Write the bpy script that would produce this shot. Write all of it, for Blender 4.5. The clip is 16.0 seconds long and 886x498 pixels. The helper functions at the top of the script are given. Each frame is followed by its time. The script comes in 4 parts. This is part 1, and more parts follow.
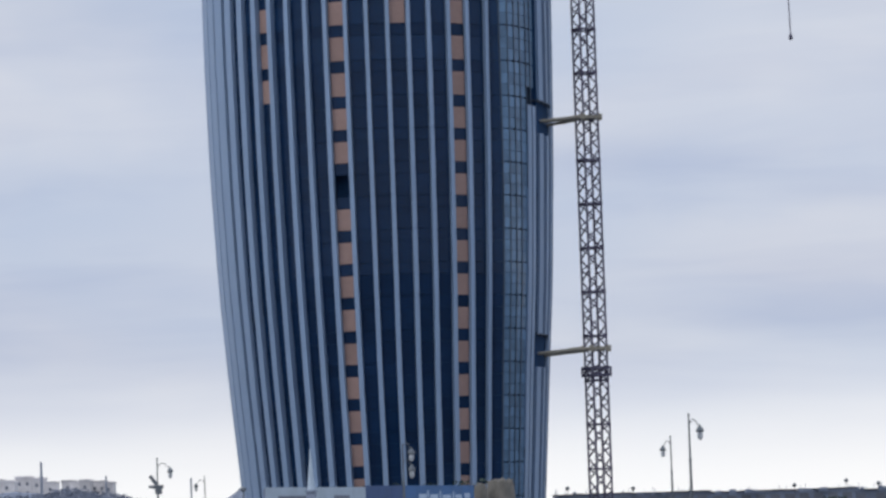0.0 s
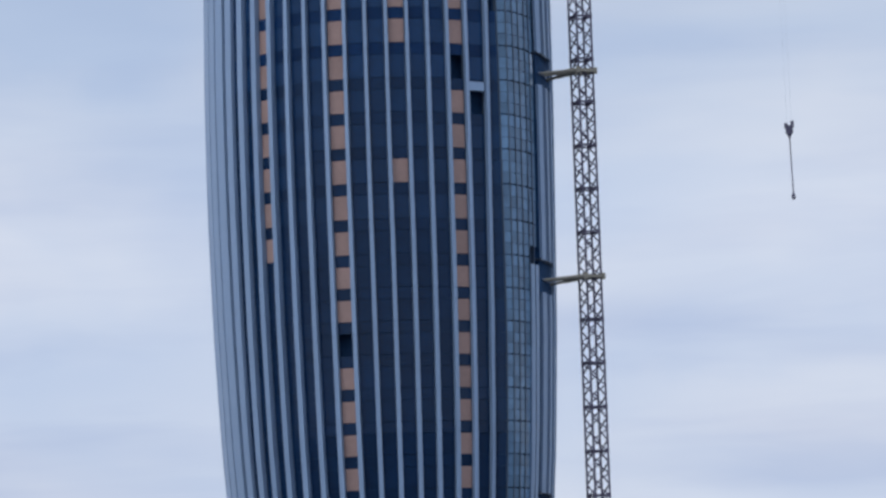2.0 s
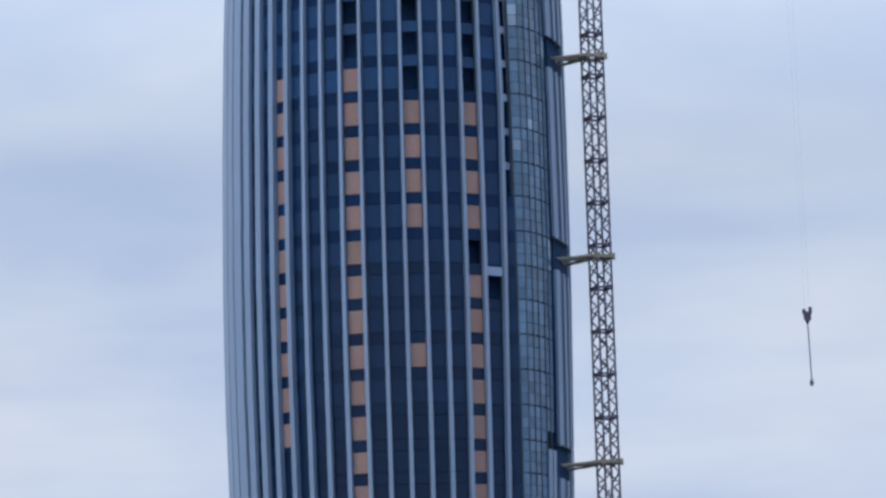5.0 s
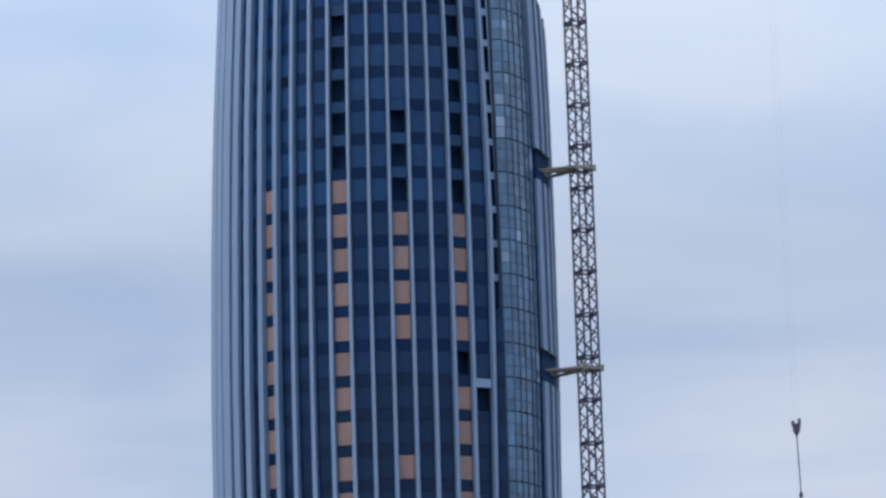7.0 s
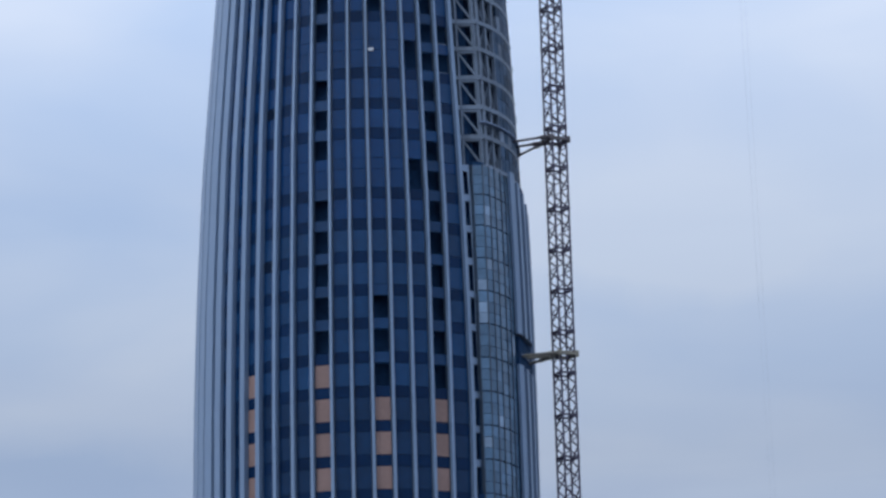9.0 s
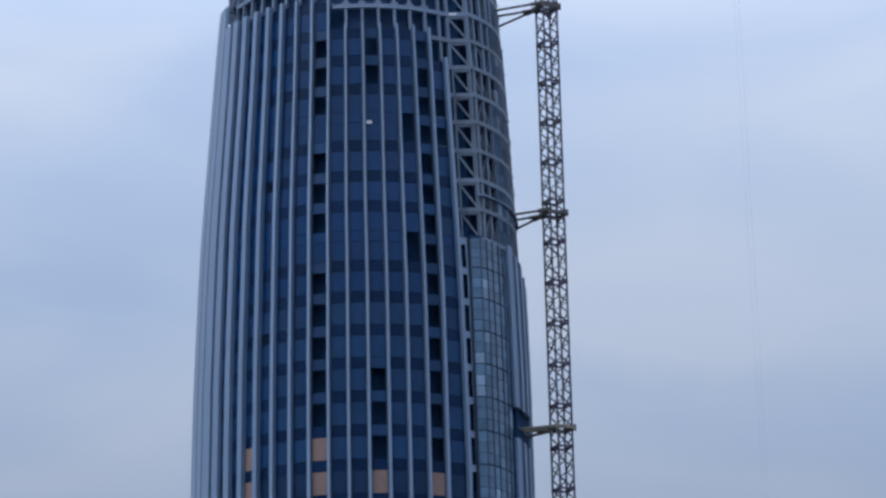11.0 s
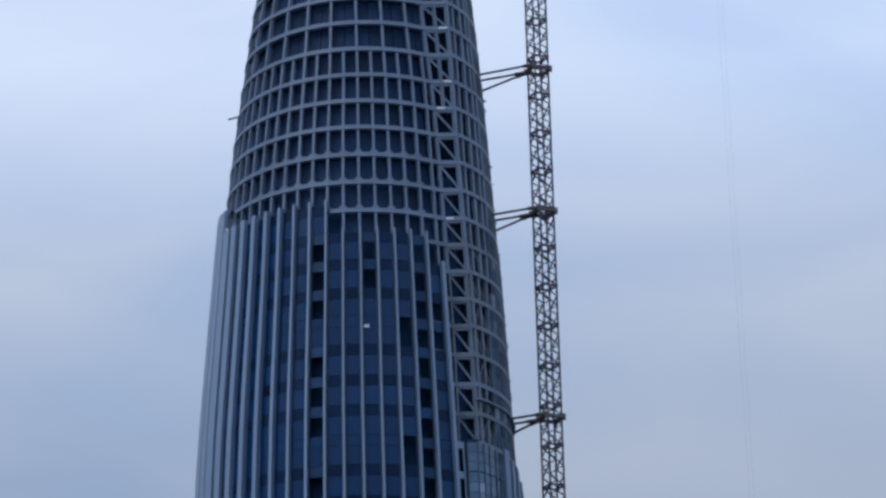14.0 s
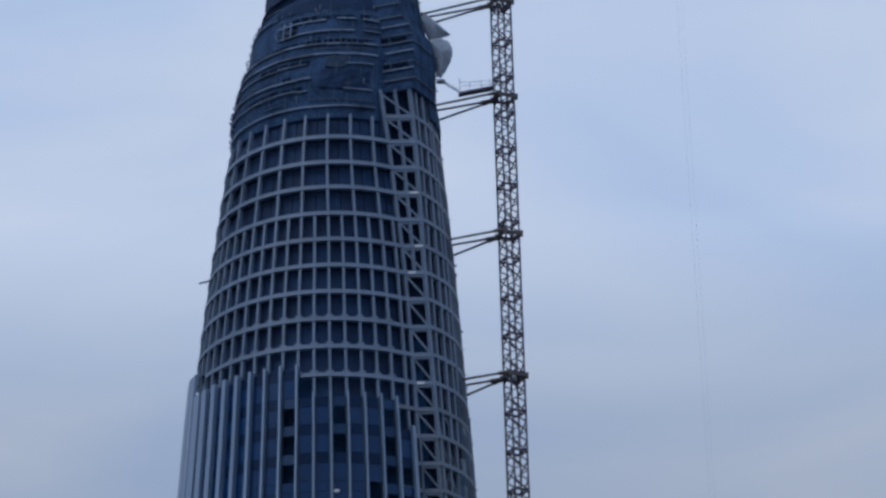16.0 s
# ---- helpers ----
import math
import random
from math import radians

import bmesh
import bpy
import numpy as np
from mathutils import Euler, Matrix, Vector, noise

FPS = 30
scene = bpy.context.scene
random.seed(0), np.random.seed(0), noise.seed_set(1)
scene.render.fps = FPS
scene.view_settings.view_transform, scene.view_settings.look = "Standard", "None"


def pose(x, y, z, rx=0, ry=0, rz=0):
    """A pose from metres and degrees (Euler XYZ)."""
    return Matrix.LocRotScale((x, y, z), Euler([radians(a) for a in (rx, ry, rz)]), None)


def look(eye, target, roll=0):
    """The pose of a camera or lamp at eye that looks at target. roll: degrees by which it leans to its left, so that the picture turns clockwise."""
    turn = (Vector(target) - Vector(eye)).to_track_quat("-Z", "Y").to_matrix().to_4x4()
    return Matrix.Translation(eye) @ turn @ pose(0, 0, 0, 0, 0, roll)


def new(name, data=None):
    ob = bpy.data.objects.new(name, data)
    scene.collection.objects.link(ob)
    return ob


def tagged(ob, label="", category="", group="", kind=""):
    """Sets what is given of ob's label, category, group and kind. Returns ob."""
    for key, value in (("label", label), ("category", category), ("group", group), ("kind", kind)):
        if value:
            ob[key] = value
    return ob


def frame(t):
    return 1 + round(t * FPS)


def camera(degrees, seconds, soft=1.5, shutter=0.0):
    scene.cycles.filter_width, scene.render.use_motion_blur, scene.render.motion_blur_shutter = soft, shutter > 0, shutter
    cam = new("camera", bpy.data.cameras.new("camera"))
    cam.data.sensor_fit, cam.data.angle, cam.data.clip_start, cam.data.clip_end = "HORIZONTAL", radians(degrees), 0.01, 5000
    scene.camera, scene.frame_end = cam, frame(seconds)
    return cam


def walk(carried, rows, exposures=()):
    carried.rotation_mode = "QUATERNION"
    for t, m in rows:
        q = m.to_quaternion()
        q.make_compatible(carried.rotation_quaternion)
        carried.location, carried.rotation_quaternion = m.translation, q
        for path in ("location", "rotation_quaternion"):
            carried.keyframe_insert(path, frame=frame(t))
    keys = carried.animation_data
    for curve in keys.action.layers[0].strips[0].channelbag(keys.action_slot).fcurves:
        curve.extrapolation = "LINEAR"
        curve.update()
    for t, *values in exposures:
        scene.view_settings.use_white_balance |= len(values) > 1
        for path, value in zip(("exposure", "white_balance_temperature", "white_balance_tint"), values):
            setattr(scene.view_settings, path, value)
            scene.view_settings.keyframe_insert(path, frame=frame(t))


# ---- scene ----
# The camera stands still at eye height and tilts up along the tower: seconds, heading, tilt, lean in degrees
EYE = (0.0, 0.0, 1.7)
TURNS = (
    (0.0, 0.000, 4.700, -1.994),
    (0.5, 0.006, 5.101, -2.062),
    (1.0, 0.007, 5.703, -2.035),
    (1.5, 0.015, 6.614, -2.043),
    (2.0, 0.035, 7.452, -1.959),
    (2.5, 0.050, 8.725, -1.762),
    (3.0, 0.014, 9.503, -1.774),
    (3.5, -0.042, 9.627, -1.755),
    (4.0, -0.099, 9.778, -1.784),
    (4.2, -0.129, 9.905, -1.784),
    (6.3, -0.194, 11.831, -1.692),
    (6.5, -0.184, 11.929, -1.692),
    (7.0, 0.082, 12.588, -1.732),
    (7.5, 0.395, 13.829, -1.676),
    (8.0, 0.437, 14.809, -1.551),
    (8.5, 0.463, 15.481, -1.644),
    (8.7, 0.468, 15.628, -1.644),
    (10.8, 0.568, 16.795, -1.458),
    (11.0, 0.556, 17.049, -1.458),
    (11.5, 0.541, 17.858, -1.485),
    (12.0, 0.531, 18.485, -1.486),
    (12.5, 0.517, 18.769, -1.326),
    (13.0, 0.572, 19.433, -1.444),
    (13.5, 0.641, 20.123, -1.473),
    (14.0, 0.702, 20.577, -1.499),
    (14.5, 1.018, 20.896, -1.536),
    (15.0, 1.216, 21.599, -1.620),
    (15.5, 1.257, 22.660, -1.582),
    (16.0, 1.328, 23.410, -1.599),
)


def aim(heading, tilt, lean):
    h, p = radians(heading), radians(tilt)
    target = (EYE[0] + math.sin(h) * math.cos(p) * 100, EYE[1] + math.cos(h) * math.cos(p) * 100, EYE[2] + math.sin(p) * 100)
    return look(EYE, target, lean)


cam = camera(15.255, 16.0, soft=2.8)
walk(cam, [(t, aim(h, p, r)) for t, h, p, r in TURNS],
     exposures=[(0.0, 0.0, 6650, 9.5), (1.0, 0.04, 6400, 9.0), (3.5, 0.07, 6330, 9.0), (7.0, -0.02, 6180, 8.5), (8.5, -0.22, 6070, 8.5), (11.0, -0.45, 5930, 8.5), (12.5, -0.6, 5930, 8.5), (14.5, -0.79, 5930, 8.5), (16.0, -1.03, 5880, 8.5)])

# ---- world and light: a bright broken overcast ----
world = bpy.data.worlds.new("overcast_sky")
scene.world = world
world.use_nodes = True
wn, wl = world.node_tree.nodes, world.node_tree.links
wn.clear()
SUN_EL, SUN_AZ = radians(46), radians(226)
sky = wn.new("ShaderNodeTexSky")
sky.sky_type, sky.sun_disc, sky.sun_elevation, sky.sun_rotation = "NISHITA", False, SUN_EL, SUN_AZ
coords = wn.new("ShaderNodeTexCoord")
split = wn.new("ShaderNodeSeparateXYZ")
wl.new(coords.outputs["Generated"], split.inputs[0])
stretch = wn.new("ShaderNodeMapping")
stretch.inputs["Scale"].default_value = (5.0, 5.0, 13.0)
stretch.inputs["Location"].default_value = (2.3, 0.4, 0.7)
wl.new(coords.outputs["Generated"], stretch.inputs[0])
puffs = wn.new("ShaderNodeTexNoise")
puffs.inputs["Scale"].default_value, puffs.inputs["Detail"].default_value, puffs.inputs["Roughness"].default_value = 1.3, 4.0, 0.42
puffs.inputs["Distortion"].default_value = 0.5
wl.new(stretch.outputs[0], puffs.inputs["Vector"])
# broad cloud masses and blue gaps with ragged edges: azimuth, elevation, breadth, height in degrees, thickness
CLOUDS = ((-6.2, 7.6, 4.2, 2.2, 0.18), (-6.0, 11.4, 4.5, 1.5, -0.2), (-6.0, 16.4, 4.0, 1.3, 0.0), (-6.5, 13.6, 4.0, 1.4, -0.06),
          (-6.5, 23.4, 4.5, 2.0, 0.08), (-5.5, 17.2, 4.5, 1.8, -0.07), (-6.5, 27.6, 4.0, 1.4, -0.10), (5.1, 15.5, 2.6, 1.3, 0.16),
          (3.6, 13.2, 4.0, 1.2, -0.10), (5.0, 11.4, 4.5, 1.3, -0.08), (6.0, 8.4, 4.0, 1.6, 0.07), (5.0, 5.7, 5.0, 0.9, -0.08),
          (3.9, 18.0, 3.2, 1.2, -0.06), (5.5, 21.2, 4.0, 1.6, 0.05), (6.0, 25.5, 5.0, 1.8, -0.06))
ragged = wn.new("ShaderNodeTexNoise")
ragged.inputs["Scale"].default_value, ragged.inputs["Detail"].default_value, ragged.inputs["Roughness"].default_value = 22.0, 4.0, 0.55
wl.new(coords.outputs["Generated"], ragged.inputs["Vector"])
shake = wn.new("ShaderNodeVectorMath")
shake.operation = "MULTIPLY_ADD"
shake.inputs[1].default_value, shake.inputs[2].default_value = (0.05, 0.05, 0.03), (-0.025, -0.025, -0.015)
wl.new(ragged.outputs["Color"], shake.inputs[0])
drift = wn.new("ShaderNodeVectorMath")
wl.new(coords.outputs["Generated"], drift.inputs[0])
wl.new(shake.outputs[0], drift.inputs[1])
thickness = puffs.outputs["Fac"]
for azimuth, elevation, breadth, height, amount in CLOUDS:
    a, e = radians(azimuth), radians(elevation)
    middle = (math.sin(a) * math.cos(e), math.cos(a) * math.cos(e), math.sin(e))
    size = (radians(breadth), 2.0, radians(height))
    place = wn.new("ShaderNodeMapping")
    place.inputs["Location"].default_value = [-m / d for m, d in zip(middle, size)]
    place.inputs["Scale"].default_value = [1 / d for d in size]
    wl.new(drift.outputs[0], place.inputs[0])
    ball = wn.new("ShaderNodeTexGradient")
    ball.gradient_type = "SPHERICAL"
    wl.new(place.outputs[0], ball.inputs[0])
    thick = wn.new("ShaderNodeMapRange")
    thick.interpolation_type = "SMOOTHSTEP"
    thick.inputs["To Max"].default_value = amount
    thick.inputs["From Max"].default_value = 0.75
    wl.new(ball.outputs["Fac"], thick.inputs["Value"])
    heap = wn.new("ShaderNodeMath")
    wl.new(thickness, heap.inputs[0])
    wl.new(thick.outputs[0], heap.inputs[1])
    thickness = heap.outputs[0]
cover = wn.new("ShaderNodeValToRGB")
cover.color_ramp.elements[0].position, cover.color_ramp.elements[0].color = 0.32, (0.455, 0.56, 0.76, 1)
cover.color_ramp.elements[1].position, cover.color_ramp.elements[1].color = 0.68, (0.598, 0.664, 0.797, 1)
wl.new(thickness, cover.inputs[0])
rise = wn.new("ShaderNodeValToRGB")
for e, (p, v) in zip([rise.color_ramp.elements[0], rise.color_ramp.elements[1]] + [rise.color_ramp.elements.new(0.5) for _ in range(6)],
                     ((0.0, 0.545), (1.0, 1.1), (0.14, 0.55), (0.21, 0.50), (0.29, 0.64), (0.35, 0.79), (0.40, 1.05), (0.60, 1.1))):
    e.position, e.color = p, (v, v, v, 1)
wl.new(split.outputs["Z"], rise.inputs[0])
low = wn.new("ShaderNodeMapRange")
low.inputs["From Min"].default_value, low.inputs["From Max"].default_value = 0.0, 0.06
low.inputs["To Min"].default_value, low.inputs["To Max"].default_value = 1.0, 0.0
low.interpolation_type = "SMOOTHSTEP"
wl.new(split.outputs["Z"], low.inputs["Value"])
veil = wn.new("ShaderNodeMix")
veil.data_type = "RGBA"
veil.inputs["B"].default_value = (0.905, 0.917, 0.945, 1)
wl.new(low.outputs[0], veil.inputs["Factor"])
# the cloud is greyer near the horizon
grey = wn.new("ShaderNodeValToRGB")
grey.color_ramp.elements[0].position, grey.color_ramp.elements[0].color = 0.10, (0.965, 0.93, 0.895, 1)
grey.color_ramp.elements[1].position, grey.color_ramp.elements[1].color = 0.27, (0.94, 0.93, 0.912, 1)
upper = grey.color_ramp.elements.new(0.38)
upper.color = (0.968, 0.93, 0.888, 1)
wl.new(split.outputs["Z"], grey.inputs[0])
tone = wn.new("ShaderNodeMix")
tone.data_type, tone.blend_type = "RGBA", "MULTIPLY"
tone.inputs["Factor"].default_value = 1.0
wl.new(cover.outputs[0], tone.inputs["A"])
wl.new(grey.outputs[0], tone.inputs["B"])
# long flat bands of cloud low in the sky
flat = wn.new("ShaderNodeMapping")
flat.inputs["Scale"].default_value = (4.0, 4.0, 30.0)
wl.new(coords.outputs["Generated"], flat.inputs[0])
bands = wn.new("ShaderNodeTexNoise")
bands.inputs["Scale"].default_value, bands.inputs["Detail"].default_value, bands.inputs["Roughness"].default_value = 1.6, 4.0, 0.5
bands.inputs["Distortion"].default_value = 0.3
wl.new(flat.outputs[0], bands.inputs["Vector"])
streaks = wn.new("ShaderNodeValToRGB")
streaks.color_ramp.elements[0].position, streaks.color_ramp.elements[0].color = 0.36, (0.85, 0.86, 0.92, 1)
streaks.color_ramp.elements[1].position, streaks.color_ramp.elements[1].color = 0.62, (1.0, 0.985, 0.985, 1)
wl.new(bands.outputs["Fac"], streaks.inputs[0])
fade = wn.new("ShaderNodeMapRange")
fade.inputs["From Min"].default_value, fade.inputs["From Max"].default_value = 0.10, 0.24
fade.inputs["To Min"].default_value, fade.inputs["To Max"].default_value = 1.0, 0.15
wl.new(split.outputs["Z"], fade.inputs["Value"])
banded = wn.new("ShaderNodeMix")
banded.data_type, banded.blend_type = "RGBA", "MULTIPLY"
wl.new(fade.outputs[0], banded.inputs["Factor"])
wl.new(tone.outputs["Result"], banded.inputs["A"])
wl.new(streaks.outputs[0], banded.inputs["B"])
wl.new(banded.outputs["Result"], veil.inputs["A"])
cloud = wn.new("ShaderNodeBackground")
brighten = wn.new("ShaderNodeMath")
brighten.operation = "MULTIPLY"
brighten.inputs[1].default_value = 2.13
wl.new(rise.outputs[0], brighten.inputs[0])
wl.new(brighten.outputs[0], cloud.inputs["Strength"])
wl.new(veil.outputs["Result"], cloud.inputs["Color"])
blue = wn.new("ShaderNodeBackground")
blue.inputs["Strength"].default_value = 0.06
wl.new(sky.outputs[0], blue.inputs["Color"])
both = wn.new("ShaderNodeMixShader")
both.inputs[0].default_value = 0.92
out = wn.new("ShaderNodeOutputWorld")
wl.new(blue.outputs[0], both.inputs[1])
wl.new(cloud.outputs[0], both.inputs[2])
wl.new(both.outputs[0], out.inputs["Surface"])

sun = new("sun", bpy.data.lights.new("sun", "SUN"))
sun.data.energy, sun.data.angle, sun.data.color = 0.9, radians(30), (1.0, 0.98, 0.96)
sun.matrix_world = look((-156, -151, 224), (0, 0, 0))


# ---- materials ----
def surface(name, colour, rough=0.5, metal=0.0, grain=0.15, scale=1.5, fine=9.0, bump=0.0, spread=0.0, gloss=0.5, streak=1.0, tint=(1, 1, 1)):
    """Paint, metal, glass or stone: colour varied at two scales (stains and grain), with relief; spread varies it from piece to piece."""
    m = bpy.data.materials.new(name)
    m.use_nodes = True
    n, l = m.node_tree.nodes, m.node_tree.links
    b = n["Principled BSDF"]
    b.inputs["Roughness"].default_value, b.inputs["Metallic"].default_value = rough, metal
    b.inputs["Specular IOR Level"].default_value = gloss
    b.inputs["Specular Tint"].default_value = (*tint, 1)
    geo = n.new("ShaderNodeNewGeometry")
    squeeze = n.new("ShaderNodeMapping")
    squeeze.inputs["Scale"].default_value = (1, 1, streak)
    l.new(geo.outputs["Position"], squeeze.inputs[0])
    big, small = n.new("ShaderNodeTexNoise"), n.new("ShaderNodeTexNoise")
    big.inputs["Scale"].default_value, big.inputs["Detail"].default_value = scale * 0.2, 3
    small.inputs["Scale"].default_value, small.inputs["Detail"].default_value = fine * 0.2, 4
    for t in (big, small):
        l.new(squeeze.outputs[0], t.inputs["Vector"])
    add = n.new("ShaderNodeMath")
    add.operation = "ADD"
    l.new(big.outputs["Fac"], add.inputs[0])
    l.new(small.outputs["Fac"], add.inputs[1])
    value = n.new("ShaderNodeMapRange")
    value.inputs["From Min"].default_value, value.inputs["From Max"].default_value = 0.6, 1.4
    value.inputs["To Min"].default_value, value.inputs["To Max"].default_value = 1 - grain, 1 + grain
    l.new(add.outputs[0], value.inputs["Value"])
    hsv = n.new("ShaderNodeHueSaturation")
    hsv.inputs["Color"].default_value = (*colour, 1)
    last = value.outputs[0]
    if spread:
        info = n.new("ShaderNodeObjectInfo")
        piece = n.new("ShaderNodeMapRange")
        piece.inputs["To Min"].default_value, piece.inputs["To Max"].default_value = 1 - spread, 1 + spread
        l.new(info.outputs["Random"], piece.inputs["Value"])
        mul = n.new("ShaderNodeMath")
        mul.operation = "MULTIPLY"
        l.new(last, mul.inputs[0])
        l.new(piece.outputs[0], mul.inputs[1])
        last = mul.outputs[0]
    l.new(last, hsv.inputs["Value"])
    l.new(hsv.outputs[0], b.inputs["Base Color"])
    if bump:
        relief = n.new("ShaderNodeBump")
        relief.inputs["Strength"].default_value, relief.inputs["Distance"].default_value = bump, 0.05
        l.new(small.outputs["Fac"], relief.inputs["Height"])
        l.new(relief.outputs[0], b.inputs["Normal"])
    return m


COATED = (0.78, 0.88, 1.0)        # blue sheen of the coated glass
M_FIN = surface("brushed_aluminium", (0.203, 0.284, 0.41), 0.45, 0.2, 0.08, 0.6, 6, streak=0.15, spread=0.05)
# what the panes reflect is put into these tones, darkest low down
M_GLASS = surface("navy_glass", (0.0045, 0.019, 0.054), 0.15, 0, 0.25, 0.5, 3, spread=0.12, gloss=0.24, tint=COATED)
M_GLASS_SKY4 = surface("glass_sky_4", (0.005, 0.038, 0.126), 0.15, 0, 0.2, 0.5, 3, spread=0.1, gloss=0.28, tint=COATED)
M_GLASS_SKY3 = surface("glass_sky_3", (0.0115, 0.048, 0.129), 0.15, 0, 0.2, 0.5, 3, spread=0.1, gloss=0.28, tint=COATED)
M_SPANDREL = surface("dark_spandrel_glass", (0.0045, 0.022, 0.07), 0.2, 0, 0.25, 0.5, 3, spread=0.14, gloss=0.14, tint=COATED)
M_GREY_PANEL = surface("grey_blue_panel", (0.008, 0.042, 0.118), 0.35, 0, 0.15, 0.6, 4, spread=0.2, gloss=0.3, tint=COATED)
M_ORANGE = surface("terracotta_board", (0.288, 0.19, 0.165), 0.8, 0, 0.12, 1.2, 8, bump=0.2, spread=0.07)
# shade of the tower's interior, put into two dark wall colours
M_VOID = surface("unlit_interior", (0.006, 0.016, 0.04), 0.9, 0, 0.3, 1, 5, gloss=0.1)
M_INNER_SHADE = surface("blue_interior_shade", (0.016, 0.046, 0.108), 0.9, 0, 0.35, 1, 5, gloss=0.1)
M_STEEL = surface("painted_grey_steel", (0.158, 0.214, 0.308), 0.55, 0.1, 0.18, 1.2, 9, bump=0.15, spread=0.06)
M_PRIMER = surface("pale_primed_steel", (0.145, 0.188, 0.252), 0.6, 0.1, 0.25, 1.2, 9, bump=0.15, spread=0.1)
M_INFILL = surface("dark_infill_sheet", (0.016, 0.043, 0.11), 0.6, 0, 0.35, 1.0, 6, spread=0.2, gloss=0.2)
# two more pane tones with the reflected sky in their colour
M_GLASS_SKY2 = surface("glass_sky_2", (0.0075, 0.031, 0.086), 0.15, 0, 0.2, 0.5, 3, spread=0.1, gloss=0.28, tint=COATED)
M_GLASS_SKY1 = surface("glass_sky_1", (0.0055, 0.024, 0.067), 0.15, 0, 0.2, 0.5, 3, spread=0.1, gloss=0.28, tint=COATED)
M_BAY_GLASS = surface("pale_bay_glass", (0.082, 0.15, 0.24), 0.15, 0.0, 0.25, 0.5, 4, spread=0.2, gloss=0.6, tint=COATED)
# bright reflections on single panes, put into a paler pane colour
M_BAY_GLARE = surface("pane_with_sky_glare", (0.2, 0.29, 0.41), 0.25, 0.0, 0.2, 0.5, 4, spread=0.3, gloss=0.6)
M_MULLION = surface("dark_mullion", (0.035, 0.055, 0.085), 0.5, 0.2, 0.1)
M_MAST = surface("worn_crane_steel", (0.057, 0.052, 0.09), 0.6, 0.1, 0.4, 2, 12, bump=0.2)
# one tie paint in two tones: light on the low ties put into colour
M_TIE_LIT = surface("lit_tie_paint", (0.20, 0.185, 0.15), 0.7, 0, 0.3, 1.5, 9, bump=0.2)
M_TIE_SHADED = surface("shaded_tie_paint", (0.095, 0.085, 0.092), 0.7, 0, 0.3, 1.5, 9, bump=0.2)
M_CONCRETE = surface("raw_concrete", (0.24, 0.24, 0.235), 0.85, 0, 0.2, 1, 8, bump=0.3)
M_NET = surface("dark_scaffold_net", (0.042, 0.08, 0.16), 0.9, 0, 0.6, 2.0, 14, bump=0.3, gloss=0.1)
M_SIDE_PALE = surface("pale_side_panel", (0.2, 0.25, 0.33), 0.6, 0.0, 0.3, 1, 6, spread=0.3, gloss=0.1)
M_SIDE = surface("dull_side_panel", (0.046, 0.078, 0.13), 0.6, 0.0, 0.35, 1, 6, spread=0.45, gloss=0.1)
M_WHITE = surface("white_glint_and_flange", (0.75, 0.76, 0.78), 0.6, 0, 0.08, 1, 6)
M_CLOTH = surface("pale_mesh_cloth", (0.33, 0.38, 0.46), 0.9, 0, 0.25, 2, 10, bump=0.2)
M_RAIL = surface("scaffold_deck_edge", (0.155, 0.21, 0.32), 0.6, 0.1, 0.5, 2, 9)
M_TUBE = surface("scaffold_tube", (0.075, 0.105, 0.165), 0.6, 0.2, 0.3, 2, 9)
M_SHEET = surface("dark_sheeting_and_opening", (0.012, 0.032, 0.085), 0.7, 0, 0.35, 1.0, 6, bump=0.3, gloss=0.2)
# shade of the scaffold's gaps, painted on plates
M_GAP_SHADE = surface("gap_shade", (0.004, 0.012, 0.032), 0.9, 0, 0.3, 1, 5, gloss=0.1)
M_PATCH = surface("grey_tarpaulin", (0.035, 0.06, 0.105), 0.8, 0, 0.2, 1.0, 6, bump=0.3, gloss=0.2)


# ---- building helpers ----
def mesh(name, verts, faces, material):
    d = bpy.data.meshes.new(name)
    d.from_pydata(verts, [], faces)
    d.update()
    d.materials.append(material)
    return d


def part(name, data, parent, label="", kind=""):
    ob = new(name, data)
    ob.parent = parent
    return tagged(ob, label, kind=kind)


def thing(name, label, category, at=(0, 0, 0), kind="", group=""):
    ob = new(name)
    ob.location = at
    return tagged(ob, label, category, group, kind)


